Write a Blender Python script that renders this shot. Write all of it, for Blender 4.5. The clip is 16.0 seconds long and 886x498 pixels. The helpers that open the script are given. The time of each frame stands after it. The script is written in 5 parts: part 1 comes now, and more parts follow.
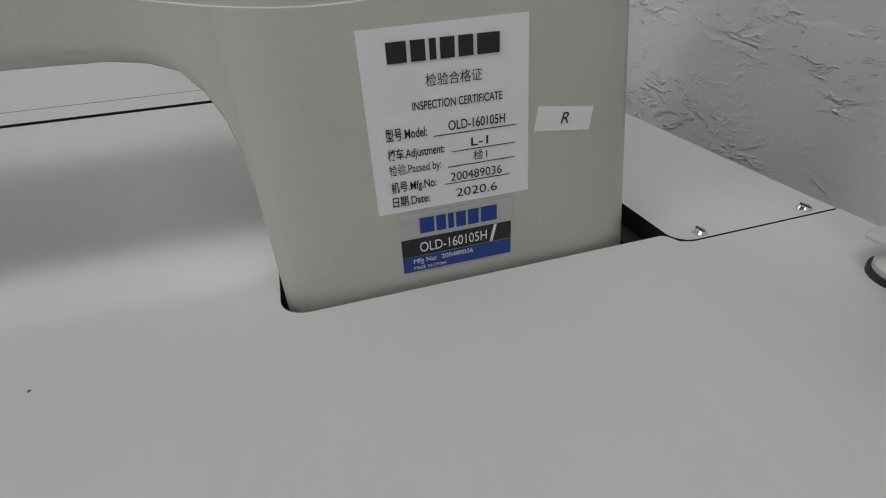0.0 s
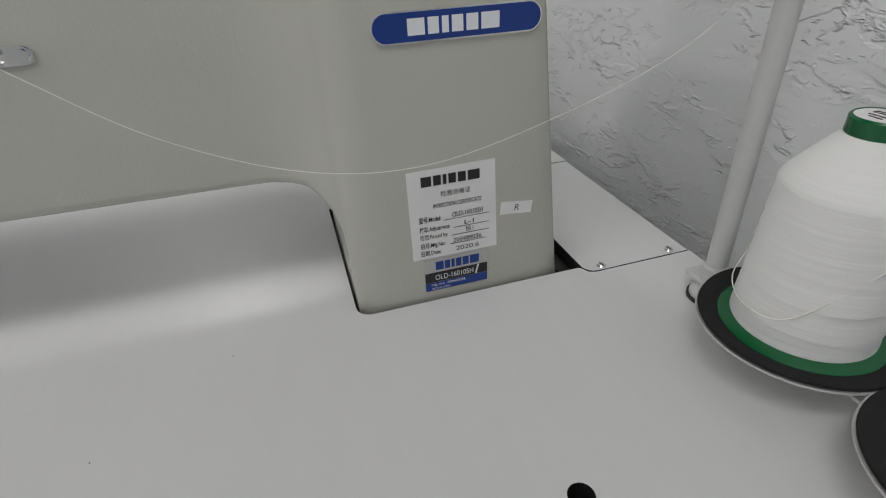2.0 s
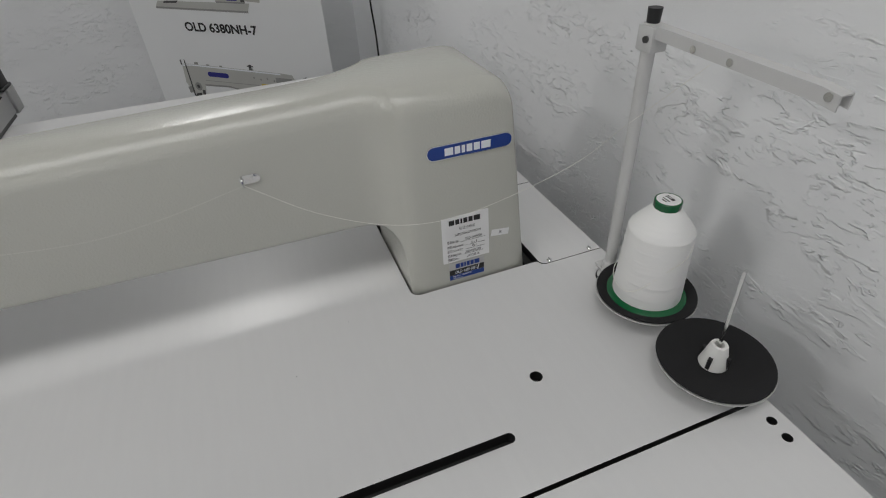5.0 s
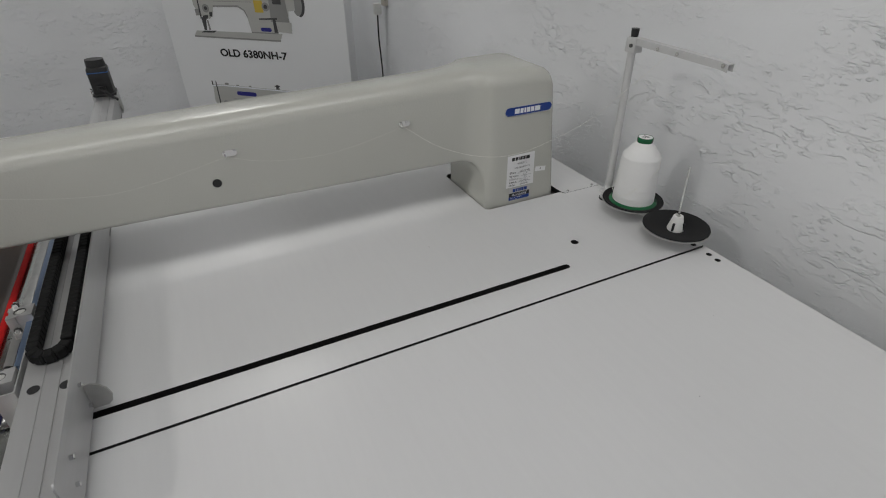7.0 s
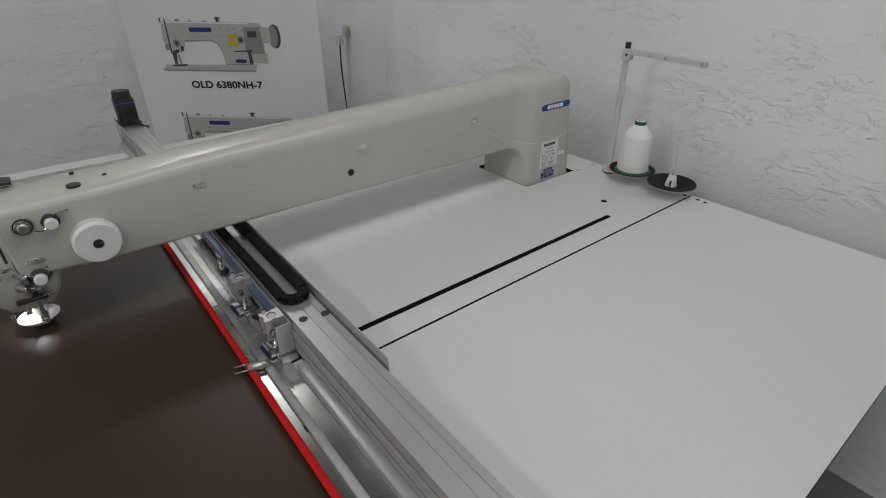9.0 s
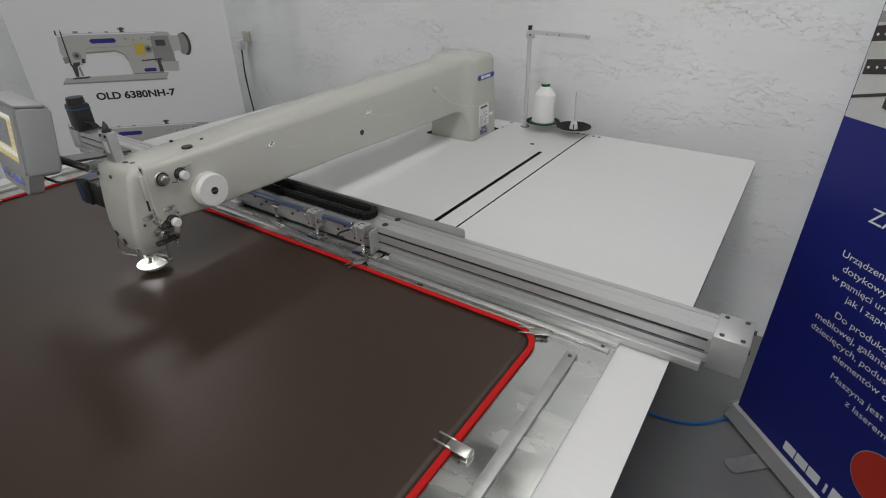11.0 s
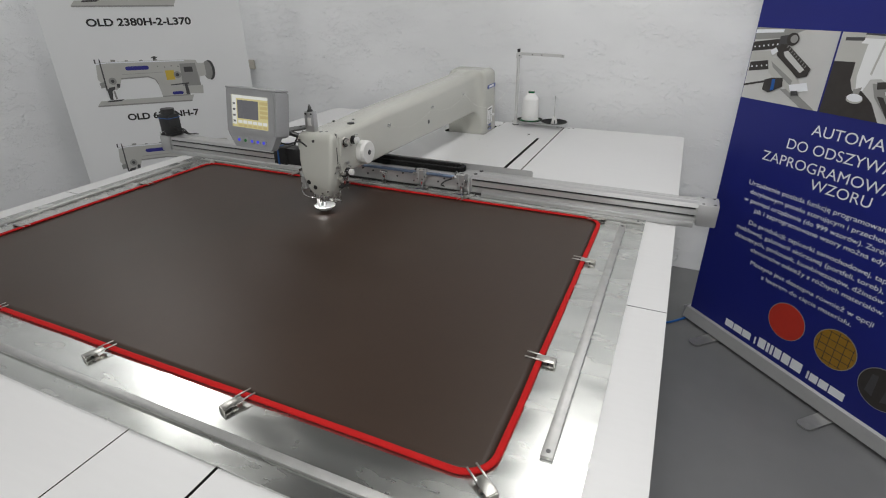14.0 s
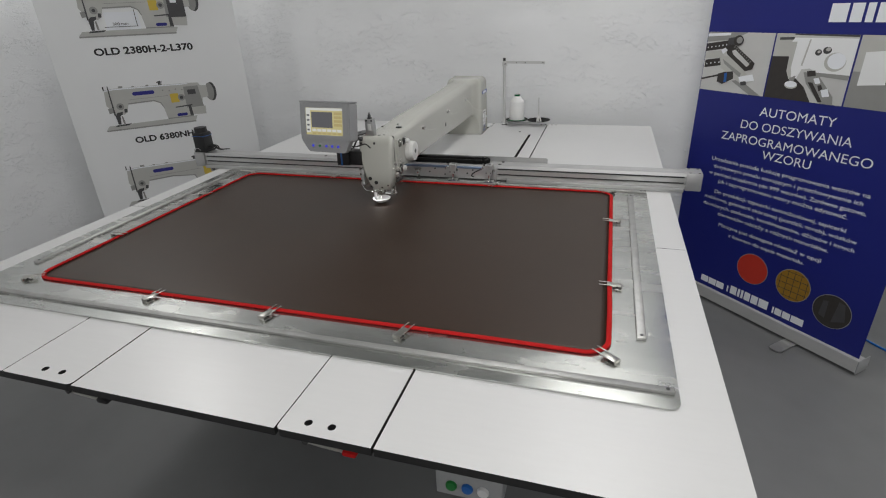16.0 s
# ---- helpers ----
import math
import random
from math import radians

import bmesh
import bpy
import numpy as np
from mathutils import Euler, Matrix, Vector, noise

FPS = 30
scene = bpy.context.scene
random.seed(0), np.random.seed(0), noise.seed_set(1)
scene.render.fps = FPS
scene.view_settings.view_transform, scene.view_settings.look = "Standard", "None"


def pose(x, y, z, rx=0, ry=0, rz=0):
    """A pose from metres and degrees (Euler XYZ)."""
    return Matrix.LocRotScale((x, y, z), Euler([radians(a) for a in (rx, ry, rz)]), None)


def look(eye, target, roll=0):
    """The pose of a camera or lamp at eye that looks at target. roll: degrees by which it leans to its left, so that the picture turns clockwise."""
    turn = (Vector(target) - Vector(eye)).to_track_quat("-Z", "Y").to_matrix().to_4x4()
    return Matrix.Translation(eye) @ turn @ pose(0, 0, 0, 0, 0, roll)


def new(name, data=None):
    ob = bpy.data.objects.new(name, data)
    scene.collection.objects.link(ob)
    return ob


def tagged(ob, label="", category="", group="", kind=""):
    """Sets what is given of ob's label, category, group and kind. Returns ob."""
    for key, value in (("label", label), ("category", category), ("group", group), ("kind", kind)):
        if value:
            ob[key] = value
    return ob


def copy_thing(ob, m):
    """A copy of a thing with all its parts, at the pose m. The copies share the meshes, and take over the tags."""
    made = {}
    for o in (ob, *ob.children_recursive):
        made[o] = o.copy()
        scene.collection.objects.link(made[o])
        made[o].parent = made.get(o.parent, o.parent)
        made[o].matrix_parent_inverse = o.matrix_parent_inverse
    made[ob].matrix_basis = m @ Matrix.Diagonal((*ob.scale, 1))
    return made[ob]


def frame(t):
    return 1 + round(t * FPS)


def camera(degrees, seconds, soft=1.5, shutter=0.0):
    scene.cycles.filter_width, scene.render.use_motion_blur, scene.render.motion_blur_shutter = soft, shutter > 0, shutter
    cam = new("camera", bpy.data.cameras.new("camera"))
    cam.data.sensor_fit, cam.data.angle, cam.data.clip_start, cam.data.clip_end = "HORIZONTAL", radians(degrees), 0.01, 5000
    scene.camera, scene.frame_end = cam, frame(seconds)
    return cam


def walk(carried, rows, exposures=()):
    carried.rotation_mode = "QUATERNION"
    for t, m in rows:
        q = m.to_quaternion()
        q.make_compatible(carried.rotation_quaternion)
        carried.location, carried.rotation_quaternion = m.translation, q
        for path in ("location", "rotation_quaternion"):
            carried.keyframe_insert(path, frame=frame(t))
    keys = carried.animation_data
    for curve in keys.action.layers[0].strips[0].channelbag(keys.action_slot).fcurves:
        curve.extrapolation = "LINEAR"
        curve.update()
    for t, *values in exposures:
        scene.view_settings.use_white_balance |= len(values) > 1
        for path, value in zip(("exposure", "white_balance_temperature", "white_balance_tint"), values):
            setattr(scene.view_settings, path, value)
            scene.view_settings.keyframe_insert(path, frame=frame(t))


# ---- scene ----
cam = camera(81.1, 16.0, soft=1.1)
PATH = [
    (0, (-0.521, 0.983, 0.956), (-2.175, 1.433, -0.075), -3.4),
    (0.5, (-0.504, 0.982, 0.976), (-2.165, 1.432, -0.044), -3.4),
    (1, (-0.474, 0.97, 1.008), (-2.13, 1.408, -0.025), -3.5),
    (1.5, (-0.431, 0.943, 1.043), (-2.076, 1.389, -0.004), -2.9),
    (2, (-0.374, 0.935, 1.09), (-2.004, 1.398, 0.028), -2.9),
    (2.5, (-0.355, 0.934, 1.122), (-1.94, 1.472, 0.027), -2.6),
    (3, (-0.338, 0.934, 1.135), (-1.92, 1.496, 0.049), -2.0),
    (3.5, (-0.321, 0.929, 1.172), (-1.888, 1.486, 0.061), -2.4),
    (4, (-0.289, 0.912, 1.238), (-1.805, 1.444, 0.048), -2.7),
    (4.2, (-0.258, 0.906, 1.264), (-1.787, 1.39, 0.069), -3.6),
    (6.3, (0.049, 0.526, 1.391), (-1.44, 1.193, 0.233), -1.4),
    (6.5, (0.097, 0.487, 1.394), (-1.398, 1.168, 0.253), -1.1),
    (7, (0.206, 0.383, 1.399), (-1.307, 1.116, 0.316), -0.5),
    (7.5, (0.257, 0.299, 1.415), (-1.253, 1.059, 0.347), 0.1),
    (8, (0.278, 0.149, 1.424), (-1.183, 1.022, 0.372), 0.0),
    (8.5, (0.294, -0.039, 1.429), (-1.099, 0.974, 0.412), -0.5),
    (9, (0.255, -0.155, 1.429), (-1.105, 0.919, 0.431), -0.3),
    (9.2, (0.233, -0.203, 1.425), (-1.106, 0.911, 0.441), 0.1),
    (11.3, (0.287, -0.818, 1.435), (-0.681, 0.643, 0.471), -0.8),
    (11.5, (0.28, -0.867, 1.437), (-0.687, 0.61, 0.496), -0.6),
    (12, (0.231, -1.007, 1.432), (-0.672, 0.527, 0.52), -1.2),
    (12.5, (0.203, -1.119, 1.434), (-0.646, 0.446, 0.523), 0.1),
    (13, (0.207, -1.287, 1.442), (-0.597, 0.302, 0.532), -0.2),
    (13.5, (0.211, -1.464, 1.447), (-0.558, 0.144, 0.54), -0.4),
    (14, (0.157, -1.579, 1.442), (-0.577, 0.064, 0.569), -0.4),
    (14.5, (0.048, -1.676, 1.446), (-0.619, 0.001, 0.584), -2.0),
    (15, (-0.033, -1.768, 1.452), (-0.608, -0.055, 0.596), -1.0),
    (15.5, (-0.055, -1.912, 1.467), (-0.606, -0.191, 0.61), -2.5),
    (16, (-0.055, -2.02, 1.486), (-0.607, -0.293, 0.642), -2.5),
]
EXPOSURES = [(0, -0.20), (1.5, -0.14), (3.5, -0.14), (7, -0.26), (9, -0.33), (11.5, 0.06), (12.5, 0.22), (13.5, 0.17), (16, -0.05)]
walk(cam, [(t, look(eye, target, roll)) for t, eye, target, roll in PATH], EXPOSURES)

# ---- light ----
world = bpy.data.worlds.new("room_air")
world.use_nodes = True
world.node_tree.nodes["Background"].inputs[0].default_value = (0.9, 0.95, 1.0, 1)
world.node_tree.nodes["Background"].inputs[1].default_value = 0.05
scene.world = world


def ceiling_light(x, y, sx, sy, watts):
    lamp = bpy.data.lights.new("ceiling_or_fill_light", "AREA")
    lamp.shape, lamp.size, lamp.size_y, lamp.energy = "RECTANGLE", sx, sy, watts
    lamp.color = (1.0, 0.99, 0.97)
    new("ceiling_or_fill_light", lamp).matrix_world = pose(x, y, 2.84)


# three rows of ceiling lights running away from the rough wall
# the x = 2.9 row and rear west light are assumed, added as fill
for lx, ly, sx, sy, lw in ((0.05, 0.25, 0.70, 2.0, 19), (-2.92, 0.50, 0.34, 0.42, 12.5), (2.9, -0.4, 0.60, 1.6, 24),
                           (0.05, -1.95, 0.34, 0.40, 23), (-2.92, -2.3, 0.60, 1.3, 9), (2.9, -3.6, 0.60, 1.3, 12)):
    ceiling_light(lx, ly, sx, sy, lw)
# bare lamp further down the room; it throws the low shadows on the wall
lamp = bpy.data.lights.new("bare_ceiling_lamp", "POINT")
lamp.energy, lamp.shadow_soft_size, lamp.color = 86, 0.34, (1.0, 0.99, 0.97)
new("bare_ceiling_lamp", lamp).matrix_world = pose(0.10, -4.6, 2.62)


# ---- materials ----
def material(name, colour, rough=0.5, metal=0.0, grain=0.0, grain_scale=40.0, bump=0.0, bump_scale=200.0, stretch=(1, 1, 1), rough_var=0.0, emit=None, strength=0.0, coat=0.0, spec=0.5, second=0.0, second_scale=3.0):
    """A principled material with colour variation at two scales and a fine relief."""
    m = bpy.data.materials.new(name)
    m.use_nodes = True
    nt = m.node_tree
    b = nt.nodes["Principled BSDF"]
    b.inputs["Base Color"].default_value = (*colour, 1)
    b.inputs["Roughness"].default_value = rough
    b.inputs["Metallic"].default_value = metal
    b.inputs["Coat Weight"].default_value = coat
    b.inputs["Specular IOR Level"].default_value = spec
    if emit:
        b.inputs["Emission Color"].default_value = (*emit, 1)
        b.inputs["Emission Strength"].default_value = strength
    co = nt.nodes.new("ShaderNodeTexCoord")
    mp = nt.nodes.new("ShaderNodeMapping")
    mp.inputs["Scale"].default_value = stretch
    nt.links.new(co.outputs["Object"], mp.inputs["Vector"])

    def noise_node(scale, detail=4.0):
        n = nt.nodes.new("ShaderNodeTexNoise")
        n.inputs["Scale"].default_value, n.inputs["Detail"].default_value = scale, detail
        nt.links.new(mp.outputs[0], n.inputs["Vector"])
        return n

    if grain > 0 or second > 0:
        rgb = nt.nodes.new("ShaderNodeHueSaturation")
        rgb.inputs["Color"].default_value = (*colour, 1)
        total = nt.nodes.new("ShaderNodeMath")
        total.operation = "ADD"
        for k, (amount, scale) in enumerate(((grain, grain_scale), (second, second_scale))):
            r = nt.nodes.new("ShaderNodeMapRange")
            r.inputs["From Min"].default_value, r.inputs["From Max"].default_value = 0.25, 0.75
            r.inputs["To Min"].default_value, r.inputs["To Max"].default_value = 0.5 - amount, 0.5 + amount
            nt.links.new(noise_node(scale).outputs["Fac"], r.inputs["Value"])
            nt.links.new(r.outputs[0], total.inputs[k])
        nt.links.new(total.outputs[0], rgb.inputs["Value"])
        nt.links.new(rgb.outputs[0], b.inputs["Base Color"])
    if rough_var > 0:
        r = nt.nodes.new("ShaderNodeMapRange")
        r.inputs["From Min"].default_value, r.inputs["From Max"].default_value = 0.3, 0.7
        r.inputs["To Min"].default_value, r.inputs["To Max"].default_value = rough - rough_var, rough + rough_var
        nt.links.new(noise_node(second_scale * 2.3).outputs["Fac"], r.inputs["Value"])
        nt.links.new(r.outputs[0], b.inputs["Roughness"])
    if bump > 0:
        bp = nt.nodes.new("ShaderNodeBump")
        bp.inputs["Strength"].default_value, bp.inputs["Distance"].default_value = bump, 0.001
        nt.links.new(noise_node(bump_scale, 2.0).outputs["Fac"], bp.inputs["Height"])
        nt.links.new(bp.outputs[0], b.inputs["Normal"])
    return m


def plaster(name, colour):
    """Rough white plaster: smooth trowelled fields broken by flaked, chipped edges."""
    m = material(name, colour, 0.75)
    nt = m.node_tree
    b = nt.nodes["Principled BSDF"]
    co = nt.nodes.new("ShaderNodeTexCoord")
    mp = nt.nodes.new("ShaderNodeMapping")
    mp.inputs["Scale"].default_value = (0.65, 0.65, 1.35)
    nt.links.new(co.outputs["Object"], mp.inputs["Vector"])

    def noise_node(scale, detail, rough=0.5, distort=0.0):
        n = nt.nodes.new("ShaderNodeTexNoise")
        n.inputs["Scale"].default_value, n.inputs["Detail"].default_value = scale, detail
        n.inputs["Roughness"].default_value, n.inputs["Distortion"].default_value = rough, distort
        nt.links.new(mp.outputs[0], n.inputs["Vector"])
        return n

    def remap(src, a, c, lo=0.0, hi=1.0):
        r = nt.nodes.new("ShaderNodeMapRange")
        r.inputs["From Min"].default_value, r.inputs["From Max"].default_value = a, c
        r.inputs["To Min"].default_value, r.inputs["To Max"].default_value = lo, hi
        nt.links.new(src, r.inputs["Value"])
        return r.outputs[0]

    def maths(op, p, q):
        n = nt.nodes.new("ShaderNodeMath")
        n.operation = op
        for k, v in enumerate((p, q)):
            if isinstance(v, float):
                n.inputs[k].default_value = v
            else:
                nt.links.new(v, n.inputs[k])
        return n.outputs[0]

    # short torn ridges in loose clusters on smooth trowelled fields
    def ridges(scale, width, lo, hi):
        off = maths("ABSOLUTE", maths("SUBTRACT", noise_node(scale, 4.0, 0.6, 0.4).outputs["Fac"], 0.5), 0.0)
        line = remap(off, 0.0, width, 1.0, 0.0)
        return maths("MULTIPLY", line, remap(noise_node(scale * 1.9, 2.0).outputs["Fac"], lo, hi))

    clusters = remap(noise_node(5.5, 4.0, 0.6).outputs["Fac"], 0.44, 0.56, 0.08, 1.0)
    lines = maths("MULTIPLY", maths("ADD", ridges(15.0, 0.030, 0.50, 0.60), ridges(31.0, 0.045, 0.52, 0.62)), clusters)
    layers = maths("MULTIPLY", maths("MULTIPLY", remap(noise_node(15.0, 4.0, 0.6, 0.4).outputs["Fac"], 0.485, 0.53), clusters), 0.35)
    pits = maths("MULTIPLY", maths("MULTIPLY", remap(noise_node(75.0, 4.0, 0.65, 0.3).outputs["Fac"], 0.64, 0.70), clusters), -0.5)
    swell = maths("MULTIPLY", noise_node(8.0, 5.0).outputs["Fac"], 0.7)
    grit = maths("MULTIPLY", noise_node(180.0, 4.0).outputs["Fac"], 0.09)
    height = maths("ADD", maths("ADD", maths("ADD", maths("MULTIPLY", lines, 0.55), layers), pits), maths("ADD", swell, grit))
    bp = nt.nodes.new("ShaderNodeBump")
    bp.inputs["Strength"].default_value, bp.inputs["Distance"].default_value = 0.85, 0.0050
    nt.links.new(height, bp.inputs["Height"])
    nt.links.new(bp.outputs[0], b.inputs["Normal"])
    hue = nt.nodes.new("ShaderNodeHueSaturation")
    hue.inputs["Color"].default_value = (*colour, 1)
    nt.links.new(remap(noise_node(2.2, 5.0).outputs["Fac"], 0.3, 0.7, 0.93, 1.04), hue.inputs["Value"])
    nt.links.new(hue.outputs[0], b.inputs["Base Color"])
    return m


def winding(name, colour):
    """Wound thread: fine bands round the upright axis."""
    m = material(name, colour, 0.6)
    nt = m.node_tree
    b = nt.nodes["Principled BSDF"]
    co = nt.nodes.new("ShaderNodeTexCoord")
    mp = nt.nodes.new("ShaderNodeMapping")
    mp.inputs["Scale"].default_value = (3, 3, 60)
    n = nt.nodes.new("ShaderNodeTexNoise")
    n.inputs["Scale"].default_value, n.inputs["Detail"].default_value = 3.0, 5.0
    bp = nt.nodes.new("ShaderNodeBump")
    bp.inputs["Strength"].default_value, bp.inputs["Distance"].default_value = 0.5, 0.002
    nt.links.new(co.outputs["Object"], mp.inputs[0])
    nt.links.new(mp.outputs[0], n.inputs["Vector"])
    nt.links.new(n.outputs["Fac"], bp.inputs["Height"])
    nt.links.new(bp.outputs[0], b.inputs["Normal"])
    return m


WALL = plaster("white_plaster", (0.82, 0.83, 0.84))
# ceiling out of view, set dark to deepen metal reflections and cut bounce
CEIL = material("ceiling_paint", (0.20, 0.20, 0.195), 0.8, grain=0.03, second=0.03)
FLOOR = material("grey_floor_paint", (0.17, 0.172, 0.175), 0.45, grain=0.05, grain_scale=6, second=0.06, second_scale=1.2, bump=0.15, bump_scale=60, rough_var=0.1)
LAMINATE = material("white_laminate", (0.67, 0.67, 0.67), 0.31, grain=0.012, grain_scale=90, stretch=(0.12, 1, 1), second=0.012, second_scale=2, bump=0.05, bump_scale=150)
EDGE = material("black_edge_band", (0.012, 0.012, 0.012), 0.5, grain=0.2)
STEEL = material("grey_steel_paint", (0.16, 0.16, 0.165), 0.5, grain=0.05)
ENAMEL = material("beige_grey_enamel", (0.50, 0.50, 0.455), 0.2, bump=0.42, bump_scale=330, second=0.02, second_scale=5)
CLOTH = material("brown_leathercloth", (0.038, 0.0225, 0.0145), 0.43, spec=0.35, grain=0.03, grain_scale=45, second=0.05, second_scale=3, bump=0.03, bump_scale=130)
RED = material("red_piping", (0.46, 0.010, 0.010), 0.8, spec=0.2, grain=0.06, grain_scale=60, bump=0.15, bump_scale=200)
ALU = material("brushed_aluminium", (0.55, 0.56, 0.54), 0.23, 0.95, grain=0.07, grain_scale=26, second=0.09, second_scale=9, bump=0.012, bump_scale=60, stretch=(0.35, 1, 1), rough_var=0.09)
ANOD = material("anodised_aluminium", (0.52, 0.52, 0.52), 0.42, 0.7, grain=0.03, grain_scale=60, stretch=(0.1, 1, 1), bump=0.03)
DULLALU = material("dull_aluminium_bar", (0.46, 0.46, 0.45), 0.48, 0.9, grain=0.10, grain_scale=40, second=0.05)
CHROME = material("polished_steel", (0.75, 0.75, 0.74), 0.16, 1.0, grain=0.04)
NICKEL = material("dull_nickel", (0.50, 0.49, 0.46), 0.30, 1.0, grain=0.08, grain_scale=60)
DARKMETAL = material("dark_metal", (0.10, 0.10, 0.10), 0.35, 0.9, grain=0.1)
BLACK = material("black_plastic", (0.014, 0.014, 0.015), 0.45, grain=0.15, grain_scale=80)
CHAIN = material("matt_black_nylon", (0.008, 0.008, 0.008), 0.7, spec=0.2, grain=0.15, grain_scale=80)
FOAM = material("dark_foam", (0.010, 0.010, 0.011), 0.95, grain=0.1, grain_scale=300, bump=0.4, bump_scale=900)
WHITEPL = material("white_plastic", (0.72, 0.72, 0.70), 0.35, grain=0.02)
GREYPL = material("grey_plastic", (0.30, 0.305, 0.31), 0.5, grain=0.03, grain_scale=200, bump=0.1, bump_scale=600)
GREEN = material("green_plastic", (0.003, 0.105, 0.033), 0.25, grain=0.04)
THREAD = winding("white_thread", (0.80, 0.80, 0.79))
YARN = material("thread_strand", (0.8, 0.79, 0.74), 0.7)
TUBE = material("grey_painted_tube", (0.55, 0.55, 0.545), 0.35, grain=0.02)
BLUE = material("blue_badge", (0.005, 0.040, 0.24), 0.3, grain=0.03)
PAPER = material("white_paper", (0.78, 0.78, 0.78), 0.6, grain=0.012)
INK = material("black_ink", (0.012, 0.012, 0.012), 0.5)
BLUEPL = material("blue_plastic", (0.01, 0.10, 0.35), 0.35, grain=0.05)
NAVY = material("navy_banner_print", (0.004, 0.010, 0.175), 0.55, grain=0.03, grain_scale=5)
BANNERW = material("white_banner_print", (0.82, 0.83, 0.835), 0.55, grain=0.012, grain_scale=3)
PRINTW = material("white_print", (0.82, 0.84, 0.88), 0.55)
PRINTG = material("grey_print", (0.28, 0.28, 0.27), 0.55, grain=0.05, grain_scale=15)
PRINTL = material("light_grey_print", (0.49, 0.49, 0.465), 0.55, grain=0.03, grain_scale=15)
PRINTS = material("pale_grey_print", (0.56, 0.56, 0.55), 0.55, grain=0.05, grain_scale=9)
PRINTD = material("dark_grey_print", (0.06, 0.06, 0.062), 0.55, grain=0.1, grain_scale=20)
PRINTB = material("brown_black_print", (0.035, 0.03, 0.028), 0.55, grain=0.1)
PRINTV = material("violet_blue_print", (0.02, 0.02, 0.22), 0.55)
PRINTY = material("yellow_print", (0.62, 0.45, 0.06), 0.55)
PRINTR = material("red_print", (0.50, 0.03, 0.015), 0.55, grain=0.03)
GOLD = material("gold_print", (0.30, 0.16, 0.012), 0.55, grain=0.12, grain_scale=30)
SCREEN = material("screen_yellow", (0.02, 0.02, 0.02), 0.25, emit=(0.95, 0.84, 0.40), strength=0.46)
SCREENW = material("screen_white", (0.02, 0.02, 0.02), 0.25, emit=(0.90, 0.91, 0.86), strength=0.58)
SCREENG = material("screen_grey", (0.02, 0.02, 0.02), 0.25, emit=(0.10, 0.10, 0.11), strength=0.8)
SCREENK = material("screen_amber", (0.02, 0.02, 0.02), 0.25, emit=(0.86, 0.70, 0.30), strength=0.42)
GLOW = material("blue_lit_button", (0.02, 0.02, 0.08), 0.3, emit=(0.05, 0.06, 0.9), strength=0.7)
LED = material("white_led", (0.8, 0.8, 0.8), 0.3, emit=(1.0, 0.99, 0.97), strength=9.0)
BUTTONG = material("green_button", (0.01, 0.16, 0.03), 0.3)
BUTTONW = material("white_button", (0.6, 0.6, 0.6), 0.3)
BLUESTEEL = material("blued_steel", (0.20, 0.27, 0.40), 0.3, 0.8, grain=0.05)
NAVYPAD = material("navy_rubber", (0.008, 0.012, 0.06), 0.5, grain=0.05)
CABLEBLUE = material("blue_cable", (0.01, 0.14, 0.5), 0.4)


# ---- mesh helpers ----
def part(name, bm, mat, parent=None, label="", smooth=True):
    """Links a bmesh as one mesh object under a thing or a part."""
    bmesh.ops.recalc_face_normals(bm, faces=bm.faces[:])
    me = bpy.data.meshes.new(name)
    for f in bm.faces:
        f.smooth = smooth
    bm.to_mesh(me)
    bm.free()
    for k in mat if isinstance(mat, (list, tuple)) else (mat,):
        me.materials.append(k)
    if smooth:
        me.set_sharp_from_angle(angle=radians(32))
    ob = new(name, me)
    ob.parent = parent
    return tagged(ob, label)


def thing(name, label, category, group="", at=(0, 0, 0), kind=""):
    ob = new(name)
    ob.empty_display_size = 0.02
    ob.matrix_world = Matrix.Translation(at) if not isinstance(at, Matrix) else at
    return tagged(ob, label, category, group, kind)


def box(bm, x0, x1, y0, y1, z0, z1, bevel=0.0, seg=2, m=None):
    r = bmesh.ops.create_cube(bm, size=1.0, matrix=(m or Matrix()) @ Matrix.LocRotScale(((x0 + x1) / 2, (y0 + y1) / 2, (z0 + z1) / 2), None, (x1 - x0, y1 - y0, z1 - z0)))
    if bevel > 0:
        es = {e for v in r["verts"] for e in v.link_edges}
        bmesh.ops.bevel(bm, geom=list(es), offset=bevel, segments=seg, profile=0.5, affect="EDGES")
    return bm


def fresh_box(*a, **k):
    return box(bmesh.new(), *a, **k)


def cyl(bm, p0, p1, r0, r1=None, seg=24):
    """A capped cone or cylinder from p0 to p1."""
    p0, p1 = Vector(p0), Vector(p1)
    d = p1 - p0
    m = Matrix.Translation((p0 + p1) / 2) @ d.to_track_quat("Z", "Y").to_matrix().to_4x4()
    bmesh.ops.create_cone(bm, cap_ends=True, segments=seg, radius1=r0, radius2=r0 if r1 is None else r1, depth=d.length, matrix=m)
    return bm


def fresh_cyl(*a, **k):
    return cyl(bmesh.new(), *a, **k)


